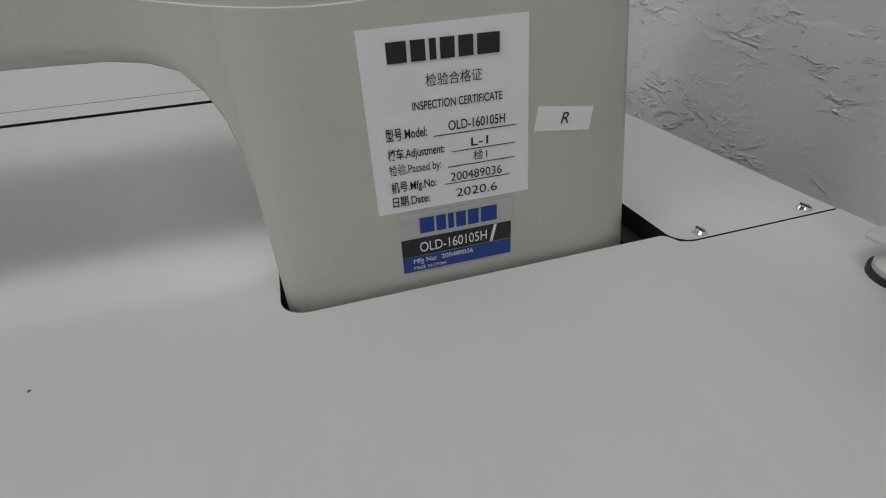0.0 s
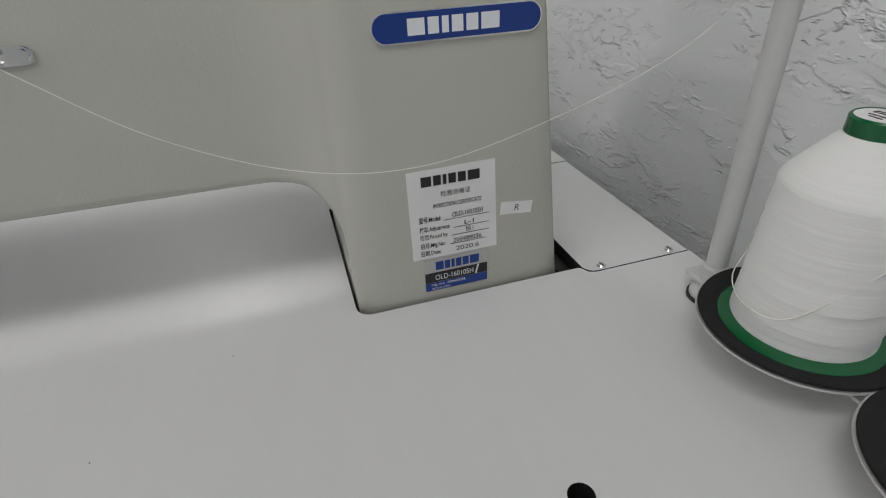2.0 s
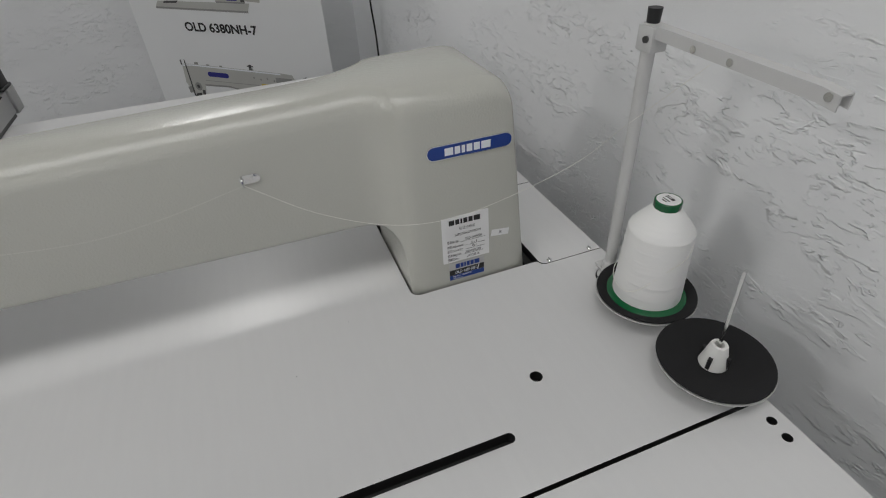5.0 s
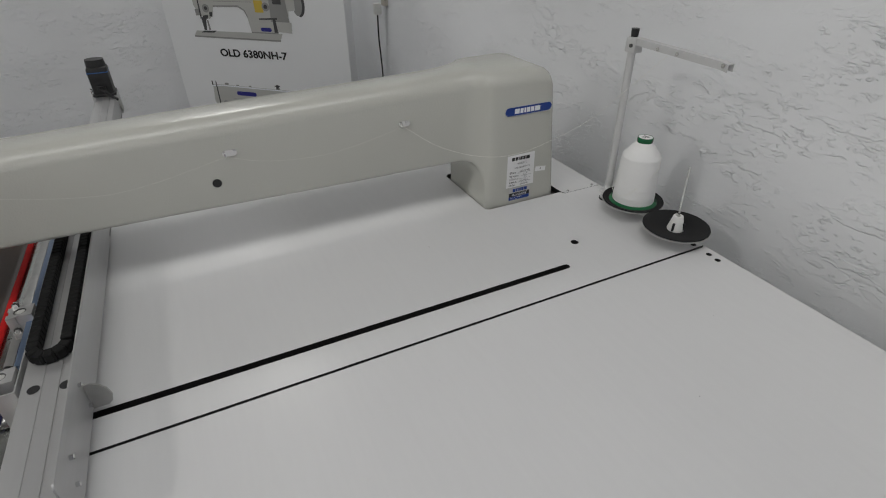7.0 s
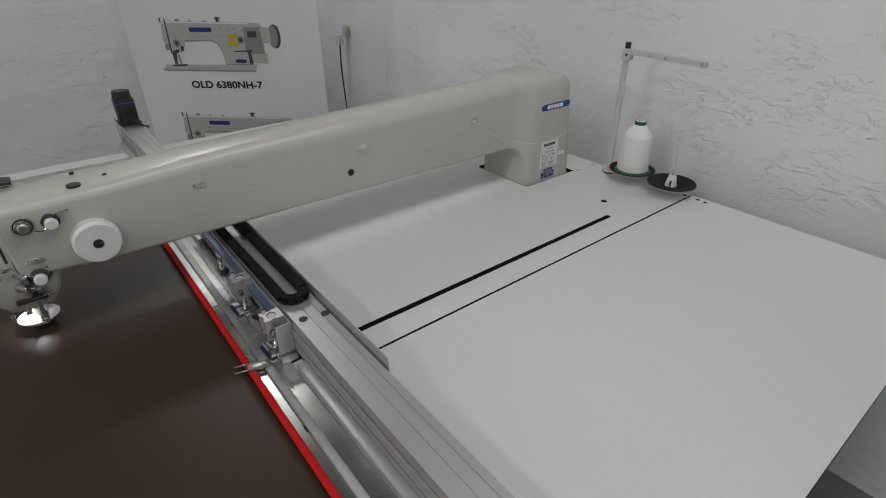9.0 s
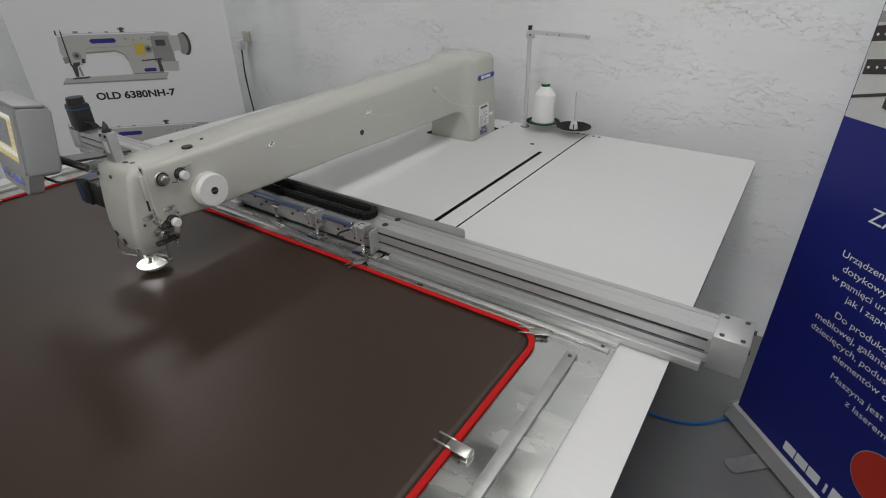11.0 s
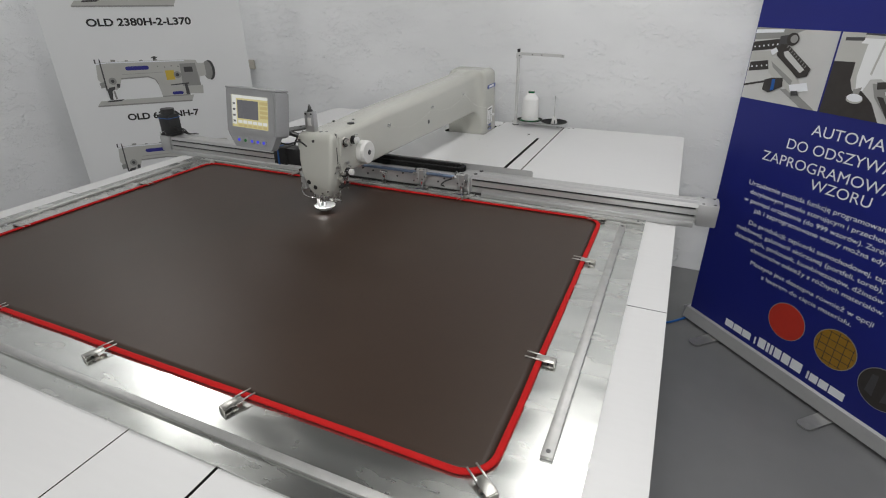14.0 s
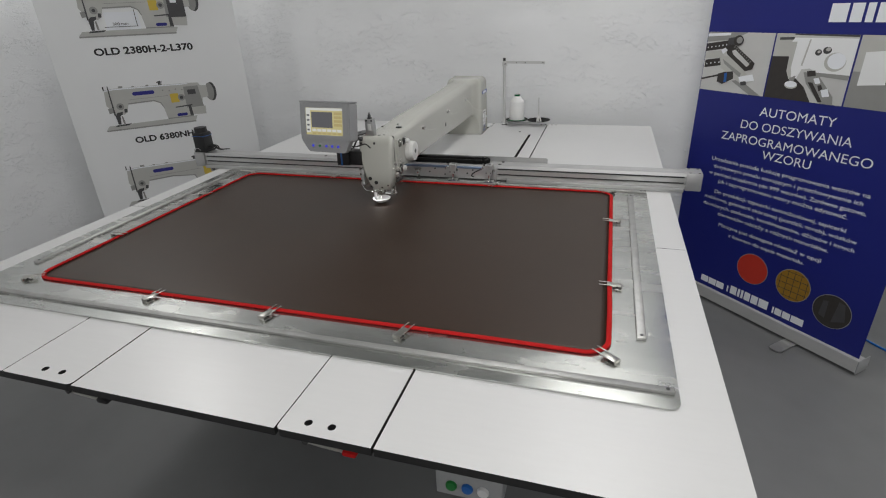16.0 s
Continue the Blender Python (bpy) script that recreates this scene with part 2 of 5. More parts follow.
def lathe(rings, seg=40, m=None, caps=True):
    """Turns (radius, height) pairs round the z axis."""
    bm = bmesh.new()
    m = m or Matrix()
    loops = []
    for r, z in rings:
        loops.append([bm.verts.new(m @ Vector((r * math.cos(2 * math.pi * k / seg), r * math.sin(2 * math.pi * k / seg), z))) for k in range(seg)])
    for a, b in zip(loops, loops[1:]):
        for k in range(seg):
            bm.faces.new((a[k], a[(k + 1) % seg], b[(k + 1) % seg], b[k]))
    if caps:
        bm.faces.new(loops[0])
        bm.faces.new(loops[-1])
    return bm


def loft(sections, closed=True):
    """Skins equal-length loops of points."""
    bm = bmesh.new()
    loops = [[bm.verts.new(p) for p in s] for s in sections]
    n = len(loops[0])
    for a, b in zip(loops, loops[1:]):
        for k in range(n):
            bm.faces.new((a[k], a[(k + 1) % n], b[(k + 1) % n], b[k]))
    if closed:
        bm.faces.new(loops[0])
        bm.faces.new(loops[-1])
    return bm


def rounded(x0, x1, y0, y1, r, n=6):
    """Outline of a rectangle; r is one radius or four, from the (x0, y0) corner anticlockwise."""
    rs = r if isinstance(r, (tuple, list)) else (r,) * 4
    out = []
    for (cx, cy, sx, sy, a0), q in zip(((x0, y0, 1, 1, 180), (x1, y0, -1, 1, 270), (x1, y1, -1, -1, 0), (x0, y1, 1, -1, 90)), rs):
        if q <= 0:
            out.append((cx, cy))
            continue
        for k in range(n + 1):
            a = radians(a0 + 90 * k / n)
            out.append((cx + sx * q + q * math.cos(a), cy + sy * q + q * math.sin(a)))
    return out


def circle(x, y, r, n=20, ry=None):
    return [(x + r * math.cos(2 * math.pi * k / n), y + (ry or r) * math.sin(2 * math.pi * k / n)) for k in range(n)]


def stadium(x0, x1, y0, y1):
    return rounded(x0, x1, y0, y1, min(x1 - x0, y1 - y0) / 2 - 1e-5, 8)


def inside(x, y, loop):
    hit = False
    for (ax, ay), (bx, by) in zip(loop, [*loop[1:], loop[0]]):
        if (ay > y) != (by > y) and x < ax + (bx - ax) * (y - ay) / (by - ay):
            hit = not hit
    return hit


def slab(outline, holes, z0, z1, m=None, side=0):
    """A plate with real holes through it. side: material slot of its edges."""
    from mathutils.geometry import delaunay_2d_cdt
    vs, es = [], []
    for loop in (outline, *holes):
        s = len(vs)
        vs += [Vector(p) for p in loop]
        es += [(s + k, s + (k + 1) % len(loop)) for k in range(len(loop))]
    co, edges, faces, ov, oe, _ = delaunay_2d_cdt(vs, es, [], 1, 1e-7)
    bm = bmesh.new()
    m = m or Matrix()
    top = [bm.verts.new(m @ Vector((p.x, p.y, z1))) for p in co]
    low = [bm.verts.new(m @ Vector((p.x, p.y, z0))) for p in co]
    count = {}
    for f in faces:
        cx, cy = sum(co[k].x for k in f) / 3, sum(co[k].y for k in f) / 3
        if any(inside(cx, cy, h) for h in holes):
            continue
        bm.faces.new([top[k] for k in f])
        bm.faces.new([low[k] for k in reversed(f)])
        for a, b in zip(f, (*f[1:], f[0])):
            count[(a, b)] = True
    for v in [v for v in (*top, *low) if not v.link_faces]:
        bm.verts.remove(v)
    for a, b in count:
        if (b, a) not in count:
            bm.faces.new((top[b], top[a], low[a], low[b])).material_index = side
    return bm


def sweep(points, r, seg=10, closed=False, flat=1.0):
    """A round tube along points; flat squashes it in height."""
    pts = [Vector(p) for p in points]
    n = len(pts)
    bm = bmesh.new()
    loops = []
    for k, p in enumerate(pts):
        a = pts[(k - 1) % n] if closed or k else p
        b = pts[(k + 1) % n] if closed or k < n - 1 else p
        t = (b - a).normalized()
        s = t.cross(Vector((0, 0, 1)))
        s = s.normalized() if s.length > 1e-4 else Vector((1, 0, 0))
        u = s.cross(t)
        loops.append([bm.verts.new(p + r * (math.cos(2 * math.pi * j / seg) * s + flat * math.sin(2 * math.pi * j / seg) * u)) for j in range(seg)])
    for k in range(n if closed else n - 1):
        a, b = loops[k], loops[(k + 1) % n]
        for j in range(seg):
            bm.faces.new((a[j], a[(j + 1) % seg], b[(j + 1) % seg], b[j]))
    if not closed:
        bm.faces.new(loops[0])
        bm.faces.new(loops[-1])
    return bm


def bezier(points, n=10):
    """A smooth line through the points."""
    p = [Vector(q) for q in points]
    p = [2 * p[0] - p[1], *p, 2 * p[-1] - p[-2]]
    out = []
    for a, b, c, d in zip(p, p[1:], p[2:], p[3:]):
        for k in range(n):
            t = k / n
            out.append(0.5 * (2 * b + (c - a) * t + (2 * a - 5 * b + 4 * c - d) * t * t + (3 * b - a - 3 * c + d) * t ** 3))
    return [*out, p[-2]]


def lettering(text, m, height, mat, parent, width=0.0, align="LEFT", bold=0.0, shear=0.0):
    """Raised printed letters: capital height and, if given, overall width in metres. m: x along the line, y up, z out."""
    plain = text.replace("\u0119", "e").replace("\u0105", "a")

    def letters(words):
        cu = bpy.data.curves.new("lettering", "FONT")
        cu.body, cu.size, cu.extrude, cu.offset, cu.shear = words, 1.0, 0.0, bold, shear
        tmp = bpy.data.objects.new("lettering", cu)
        scene.collection.objects.link(tmp)
        mesh = bpy.data.meshes.new_from_object(tmp.evaluated_get(bpy.context.evaluated_depsgraph_get()))
        bpy.data.objects.remove(tmp)
        bpy.data.curves.remove(cu)
        return mesh

    me = letters(plain)
    tails = [k for k, ch in enumerate(text) if ch in "\u0119\u0105"]
    if tails:
        bm = bmesh.new()
        bm.from_mesh(me)
        for k in tails:
            # the small hook under a nasal vowel
            part_way = letters(plain[:k + 1])
            right_edge = max(v.co.x for v in part_way.vertices)
            bpy.data.meshes.remove(part_way)
            for quad in (((-0.10, 0.02), (-0.16, -0.09), (-0.09, -0.10), (-0.03, 0.02)), ((-0.16, -0.09), (-0.13, -0.18), (-0.08, -0.14), (-0.09, -0.10)), ((-0.13, -0.18), (0.0, -0.17), (0.0, -0.12), (-0.08, -0.14))):
                bm.faces.new([bm.verts.new((right_edge + qx, qy, 0)) for qx, qy in quad])
        bm.to_mesh(me)
        bm.free()
    n = len(me.vertices)
    if n == 0:
        return None
    co = np.empty(n * 3)
    me.vertices.foreach_get("co", co)
    co = co.reshape(-1, 3)
    sy = height / 0.73
    x0, x1 = co[:, 0].min(), co[:, 0].max()
    sx = width / (x1 - x0) if width else sy
    co[:, 0] = (co[:, 0] - x0) * sx
    co[:, 1] *= sy
    w = (x1 - x0) * sx
    co[:, 0] -= {"LEFT": 0, "CENTER": w / 2, "RIGHT": w}[align]
    me.vertices.foreach_set("co", co.ravel())
    me.materials.clear()
    me.materials.append(mat)
    me.update()
    ob = new("lettering", me)
    ob.parent = parent
    ob.matrix_basis = m
    return ob


def flat_print(name, outline, mat, parent, m, z=0.001, holes=()):
    """A printed patch, as flat as print is, a hair above its ground."""
    return part(name, slab(outline, holes, z - 0.0006, z, m), mat, parent, smooth=False)


# ---- setting ----
def setting(name, bm, mat, label):
    return tagged(part(name, bm, mat, smooth=False), label, name.split("_")[0], kind="structure")


X0, X1, Y0, Y1, H = -3.35, 3.7, -6.4, 1.46, 2.9
setting("floor", fresh_box(X0 - 0.2, X1 + 0.2, Y0 - 0.2, Y1 + 0.2, -0.15, 0), FLOOR, "smooth grey painted concrete floor")
setting("wall_north", fresh_box(X0 - 0.2, X1 + 0.2, Y1, Y1 + 0.2, 0, H), WALL, "white wall of rough, chipped plaster")
setting("wall_west", fresh_box(X0 - 0.2, X0, Y0, Y1, 0, H), WALL, "white side wall of rough plaster")
setting("wall_east", fresh_box(X1, X1 + 0.2, Y0, Y1, 0, H), WALL, "plain white plaster wall")
setting("wall_south", fresh_box(X0 - 0.2, X1 + 0.2, Y0 - 0.2, Y0, 0, H), WALL, "plain white plaster wall")
setting("ceiling", fresh_box(X0 - 0.2, X1 + 0.2, Y0 - 0.2, Y1 + 0.2, H, H + 0.15), CEIL, "plain dark grey ceiling, out of view")

# ---- work table ----
T = 0.80
table = thing("work_table", "large white laminate work table with black edges", "table")


def board(outline, holes=(), name="board"):
    return part(name, slab(outline, holes, T - 0.018, T, side=1), (LAMINATE, EDGE), table, smooth=False)


G = 0.0012
SPECKS = [(-0.725, 0.853, 0.0007), (-0.651, 0.765, 0.0005), (-0.47, 0.83, 0.0004), (-0.30, 0.62, 0.0005), (-0.10, 0.95, 0.0006), (0.05, 0.40, 0.0005), (-0.22, 1.12, 0.0005)]
board(rounded(-0.39 + 0.0027, 0.215, -0.475 + G, 1.294, (0, 0, 0.022, 0)), [circle(-0.362, 1.275, 0.006), circle(-0.339, 1.273, 0.006)])
board(rounded(-1.88, -1.277 - G, -0.475 + G, 1.294, (0, 0, 0, 0.022)))
back = [(-1.277 + G, -0.475 + G), (-0.39 - 0.0027, -0.475 + G), (-0.39 - 0.0027, 1.294), (-0.726, 1.294), (-0.726, 1.187), (-0.729, 1.180), (-0.736, 1.177), (-0.738, 1.174), *[(-0.752 + 0.014 * math.cos(k * math.pi / 12), 0.972 - 0.014 * math.sin(k * math.pi / 12)) for k in range(7)],
        (-0.956, 0.958), (-0.966, 0.968), (-0.966, 1.177), (-0.98, 1.177), (-0.98, 1.294), (-1.277 + G, 1.294)]
board(back, [stadium(-0.467, -0.453, 0.02, 0.990), stadium(-1.213, -1.199, 0.02, 0.990), circle(-0.527, 1.056, 0.0085), circle(-1.139, 1.056, 0.0085), circle(-0.404, 1.277, 0.006), circle(-0.428, 1.277, 0.006)])
board(rounded(-0.39 + 0.0027, 0.215, -1.425, -0.475 - G, (0, 0.02, 0, 0)))
board(rounded(-0.585 + G, -0.39 - 0.0027, -1.425, -0.475 - G, (0.012, 0, 0, 0)), [circle(-0.53, -1.397, 0.0078), circle(-0.482, -1.397, 0.0078)])
board(rounded(-1.08 + 2 * G, -0.585 - G, -1.425, -0.475 - G, 0))
board(rounded(-1.277 + G, -1.08 - G, -1.425, -0.475 - G, (0, 0.012, 0, 0)), [circle(-1.186, -1.395, 0.0078), circle(-1.137, -1.395, 0.0078)])
board(rounded(-1.88, -1.277 - G, -1.425, -0.475 - G, (0.02, 0, 0, 0)))
lid = board(rounded(-0.978, -0.7275, 1.1785, 1.2925, (0.006, 0.012, 0, 0)), [], "cover_plate")
# added black sheet, stands in for the shade inside holes and seams
part("dark_backing_board", slab(rounded(-1.84, 0.175, -1.345, 1.24, 0.01), [rounded(-0.95, -0.745, 0.965, 1.165, 0.004)], T - 0.043, T - 0.0185), EDGE, table, "added black backing that makes holes and seams dark", smooth=False)
for sx, sy in ((-0.733, 1.197), (-0.734, 1.275), (-0.975, 1.197)):
    screw = part("screw", lathe([(0.0046, 0), (0.0046, 0.0008), (0.003, 0.0022), (0.0008, 0.0024)], 18, Matrix.Translation((sx, sy, T))), CHROME, lid, "steel cross-head screw")
    part("screw_slot", fresh_box(sx - 0.0034, sx + 0.0034, sy - 0.0005, sy + 0.0005, T + 0.0015, T + 0.0028), DARKMETAL, screw)
for lx in (-1.45, -0.25):
    for ly in (-0.55, 0.9):
        part("leg", fresh_box(lx - 0.03, lx + 0.03, ly - 0.03, ly + 0.03, 0, T - 0.043, 0.004), STEEL, table)
for ly in (-0.55, 0.9):
    part("rail", fresh_box(-1.42, -0.28, ly - 0.02, ly + 0.02, T - 0.103, T - 0.0435, 0.003), STEEL, table)
for lx in (-1.45, -0.25):
    part("rail", fresh_box(lx - 0.02, lx + 0.02, -0.52, 0.87, T - 0.103, T - 0.0435, 0.003), STEEL, table)

for sx, sy, r in SPECKS:
    part("speck", slab([(sx + r * (1 + 0.4 * math.sin(3 * a + sx * 40)) * math.cos(a), sy + r * (1 + 0.4 * math.cos(2 * a + sy * 30)) * math.sin(a)) for a in np.linspace(0, 5.7, 9)], [], T, T + 0.0003), PRINTD, table, smooth=False)

# ---- pallet frame, cloth and piping ----
pallet = thing("clamp_frame", "large flat aluminium clamping frame with raised bars", "frame", at=(0, 0, 0))
part("plate", slab(rounded(-1.792, 0.127, -1.205, 0.062, (0.022, 0.022, 0.004, 0.004)), [rounded(-1.60, -0.04, -1.03, -0.04, 0.03)], T + 0.0008, T + 0.0055), ALU, pallet, smooth=False)
ZP = T + 0.0055


def pallet_bar(x0, x1, y0, y1, h=0.007):
    bar = part("bar", fresh_box(x0, x1, y0, y1, ZP, ZP + h, 0.0012), DULLALU, pallet)
    along = (x1 - x0) > (y1 - y0)
    for k in (0, 1):
        px = (x0 + x1) / 2 if not along else (x0 + 0.012, x1 - 0.012)[k]
        py = (y0 + y1) / 2 if along else (y0 + 0.012, y1 - 0.012)[k]
        part("bar_screw", fresh_cyl((px, py, ZP + h - 0.001), (px, py, ZP + h + 0.0012), 0.0038, seg=14), DARKMETAL, bar)


pallet_bar(-1.785, 0.118, -1.166, -1.150)
pallet_bar(0.056, 0.076, -0.995, -0.020)
pallet_bar(-1.742, -1.722, -0.995, -0.020)
pallet_bar(-1.72, 0.118, 0.018, 0.032)

cloth = thing("quilting_cloth", "dark brown leathercloth sheet with red piping stretched in the frame", "cloth")
bm = bmesh.new()
NX, NY = 82, 54
outline_r = 0.05
grid = []
for j in range(NY + 1):
    row = []
    for i in range(NX + 1):
        x, y = -1.635 + 1.63 * i / NX, -1.068 + 1.064 * j / NY
        dx, dy = max(-1.585 - x, x + 0.055, 0), max(-1.018 - y, y + 0.054, 0)
        if dx > 0 and dy > 0 and math.hypot(dx, dy) > outline_r:
            q = outline_r / math.hypot(dx, dy)
            x += (1 - q) * dx * (1 if x < -0.8 else -1)
            y += (1 - q) * dy * (1 if y < -0.5 else -1)
        edge = min(1, 2 * min(i, NX - i, j, NY - j) / NY)
        z = ZP + 0.0014 + edge * (0.0012 * noise.noise((x * 3, y * 3, 0)) + 0.0006 * noise.noise((x * 9 + y * 4, y * 7, 3)) + 0.001)
        row.append(bm.verts.new((x, y, z)))
    grid.append(row)
for a, b in zip(grid, grid[1:]):
    for i in range(NX):
        bm.faces.new((a[i], a[i + 1], b[i + 1], b[i]))
sheet = part("sheet", bm, CLOTH, cloth)
md = sheet.modifiers.new("thickness", "SOLIDIFY")
md.thickness, md.offset = 0.0012, -1
edge_line = rounded(-1.637, -0.003, -1.070, -0.002, 0.052, 8)
dense = []
for (ax, ay), (bx, by) in zip(edge_line, edge_line[1:] + edge_line[:1]):
    k = max(1, int(math.hypot(bx - ax, by - ay) / 0.04))
    dense += [(ax + (bx - ax) * i / k, ay + (by - ay) * i / k) for i in range(k)]
dense = [(x + 0.0016 * noise.noise((x * 5, y * 5, 1)), y + 0.0016 * noise.noise((x * 5, y * 5, 7)), ZP + 0.0042 + 0.0008 * noise.noise((x * 8, y * 8, 2))) for x, y in dense]
part("piping", sweep(dense, 0.0060, 10, True, 0.62), RED, cloth, "bright red piping")


def frame_clip():
    """A small folded spring clip whose two flat prongs reach over the cloth; local x points inwards."""
    ob = thing("spring_clip", "small nickel spring clip gripping the piped cloth edge", "clip", "clips round the clamping frame")
    part("jaw", fresh_box(-0.024, 0.012, -0.010, 0.010, 0.008, 0.0098, 0.0007), NICKEL, ob)
    part("base", fresh_box(-0.026, -0.002, -0.011, 0.011, 0.0, 0.0018, 0.0006), NICKEL, ob)
    part("spine", fresh_box(-0.0265, -0.0245, -0.010, 0.010, 0.0, 0.0098, 0.0005), NICKEL, ob)
    part("pin", fresh_cyl((-0.013, -0.0125, 0.0055), (-0.013, 0.0125, 0.0055), 0.0022, seg=10), DARKMETAL, ob)
    for s in (-1, 1):
        part("prong", fresh_box(0.004, 0.033, s * 0.0082 - 0.0017, s * 0.0082 + 0.0017, 0.0100, 0.0113, 0.0005), NICKEL, ob)
    return ob


CLIPS = [(0.003, -0.309, 180), (0.002, -0.764, 180), (-0.006, -1.078, 142), (-0.457, -1.092, 72), (-0.815, -1.092, 75), (-1.180, -1.090, 78), (-1.634, -1.078, 35),
         (-1.648, -0.757, 0), (-1.645, -0.318, 0), (-1.628, -0.006, -45), (-1.198, 0.006, -90), (-0.470, 0.006, -105), (-0.014, -0.004, 205)]
first = frame_clip()
for k, (px, py, a) in enumerate(CLIPS):
    m = pose(px, py, ZP, 0, 0, a)
    if k == 0:
        first.matrix_world = m
    else:
        copy_thing(first, m)

# ---- gantry beam ----
gantry = thing("gantry_beam", "long anodised aluminium gantry beam across the table", "beam")
prof = [(0.080, 0.812), (0.080, 0.830), (0.086, 0.831), (0.086, 0.836), (0.080, 0.837), (0.080, 0.853), (0.085, 0.854), (0.085, 0.859), (0.082, 0.860), (0.0855, 0.8725),
        (0.110, 0.8732), (0.1105, 0.872), (0.1125, 0.872), (0.113, 0.8732), (0.130, 0.8732), (0.1305, 0.8715), (0.133, 0.8715), (0.1335, 0.8732), (0.1465, 0.8725), (0.148, 0.869), (0.148, 0.812)]
part("beam", loft([[(x, y, z) for y, z in prof] for x in (-1.96, 0.268)]), ANOD, gantry, smooth=False)
part("groove", fresh_box(-1.955, 0.262, 0.0852, 0.0875, 0.8305, 0.8365), BLACK, gantry, smooth=False)
part("groove", fresh_box(-1.955, 0.262, 0.0842, 0.0865, 0.8535, 0.8595), BLACK, gantry, smooth=False)
for lx0, lx1 in ((-1.955, -0.99), (-0.427, 0.262)):
    part("ledge", fresh_box(lx0, lx1, 0.062, 0.080, 0.8015, 0.8185, 0.002), ANOD, gantry)
part("foot_rail", fresh_box(-1.955, 0.262, 0.082, 0.146, T + 0.0008, 0.8117), DARKMETAL, gantry, smooth=False)
for ex, sgn in ((0.268, 1), (-2.020, -1)):
    cap = part("end_block", fresh_box(ex, ex + 0.056, 0.074, 0.153, 0.806, 0.8748, 0.0018), ANOD, gantry, "cast aluminium end block")
    for bx in (0.012, 0.044):
        for by in (0.084, 0.142):
            part("bolt", fresh_cyl((ex + bx, by, 0.873), (ex + bx, by, 0.8760), 0.0042, seg=12), DARKMETAL, cap)
    for bz in (0.818, 0.862):
        x = ex + 0.056 if sgn > 0 else ex
        part("bolt", fresh_cyl((x - 0.001, 0.140, bz), (x + 0.005 * sgn, 0.140, bz), 0.0042, seg=12), BLACK, cap)
for hx, hy in ((-0.463, 0.101), (-0.455, 0.139), (-1.30, 0.12)):
    part("plug", fresh_cyl((hx, hy, 0.8725), (hx, hy, 0.8742), 0.0075, seg=18), BLACK, gantry)
part("guard_strip", slab(rounded(-0.98, -0.268, 0.8130, 0.893, (0, 0, 0.007, 0)), [], 0, 0.002, Matrix(((1, 0, 0, 0), (0, 0, -1, 0.1515), (0, 1, 0, 0), (0, 0, 0, 1)))), ANOD, gantry, "thin upright guard strip", smooth=False)
fin = part("fin", slab([(0.1518, 0.812), (0.171, 0.812), (0.177, 0.817), (0.180, 0.828), (0.177, 0.841), (0.169, 0.852), (0.161, 0.857), (0.1518, 0.857)], [], -0.464, -0.461, Matrix(((0, 0, 1, 0), (1, 0, 0, 0), (0, 1, 0, 0), (0, 0, 0, 1)))), DULLALU, gantry, "rounded steel fin", smooth=False)
for sx, sz in ((-0.452, 0.868), (-0.452, 0.828), (-0.330, 0.865), (-0.310, 0.840)):
    part("screw", fresh_cyl((sx, 0.1516, sz), (sx, 0.1560, sz), 0.0032, seg=10), CHROME, gantry)

motor = thing("drive_motor", "black upright drive motor bolted on the beam end", "motor", at=(0, 0, 0))
part("motor_body", fresh_box(-2.0160, -1.9480, 0.084, 0.148, 0.8750, 0.972, 0.008), BLACK, motor)
part("motor_flange", fresh_box(-2.0195, -1.9440, 0.080, 0.152, 0.8750, 0.884, 0.003), BLACK, motor)
part("motor_cap", fresh_cyl((-1.9820, 0.116, 0.970), (-1.9820, 0.116, 0.994), 0.031, 0.029), BLACK, motor)
part("label_band", fresh_box(-2.0166, -1.9474, 0.0834, 0.1486, 0.9525, 0.9555, 0.0012), BLUEPL, motor, "blue band")
part("connector", fresh_box(-1.9595, -1.9430, 0.10, 0.13, 0.895, 0.912, 0.003), BLACK, motor)
for k in range(3):
    part("cable", sweep(bezier([(-1.9450, 0.108 + 0.007 * k, 0.905), (-1.9270 + 0.006 * k, 0.115 + 0.007 * k, 0.902), (-1.9100, 0.135 + 0.005 * k, 0.880), (-1.8850 + 0.01 * k, 0.158, 0.878)], 6), 0.0028, 8), BLACK, motor)
part("wire_hook", sweep(bezier([(-2.0100, 0.075, 0.876), (-2.0070, 0.074, 0.892), (-1.9900, 0.074, 0.897), (-1.9770, 0.075, 0.893), (-1.9750, 0.076, 0.876)], 5), 0.0013, 6), CHROME, motor)

# ---- carriage with clamps, cylinders and cable chain ----
carriage = thing("carriage_plate", "aluminium carriage plate with small clamp cylinders", "carriage", at=(0, 0.0178, 0))
part("plate", fresh_box(-0.985, -0.468, 0.0595, 0.0615, 0.812, 0.874, 0.0006), ANOD, carriage)
part("flange", fresh_box(-0.985, -0.452, 0.030, 0.0605, ZP + 0.0002, ZP + 0.0022, 0.0006), ALU, carriage)
part("end_plate", fresh_box(-0.4735, -0.4705, 0.034, 0.0610, 0.812, 0.872, 0.0008), ANOD, carriage)
part("guide_rail", fresh_box(-0.985, -0.535, 0.047, 0.0588, 0.858, 0.8665, 0.001), BLUESTEEL, carriage, "blue guide rail")
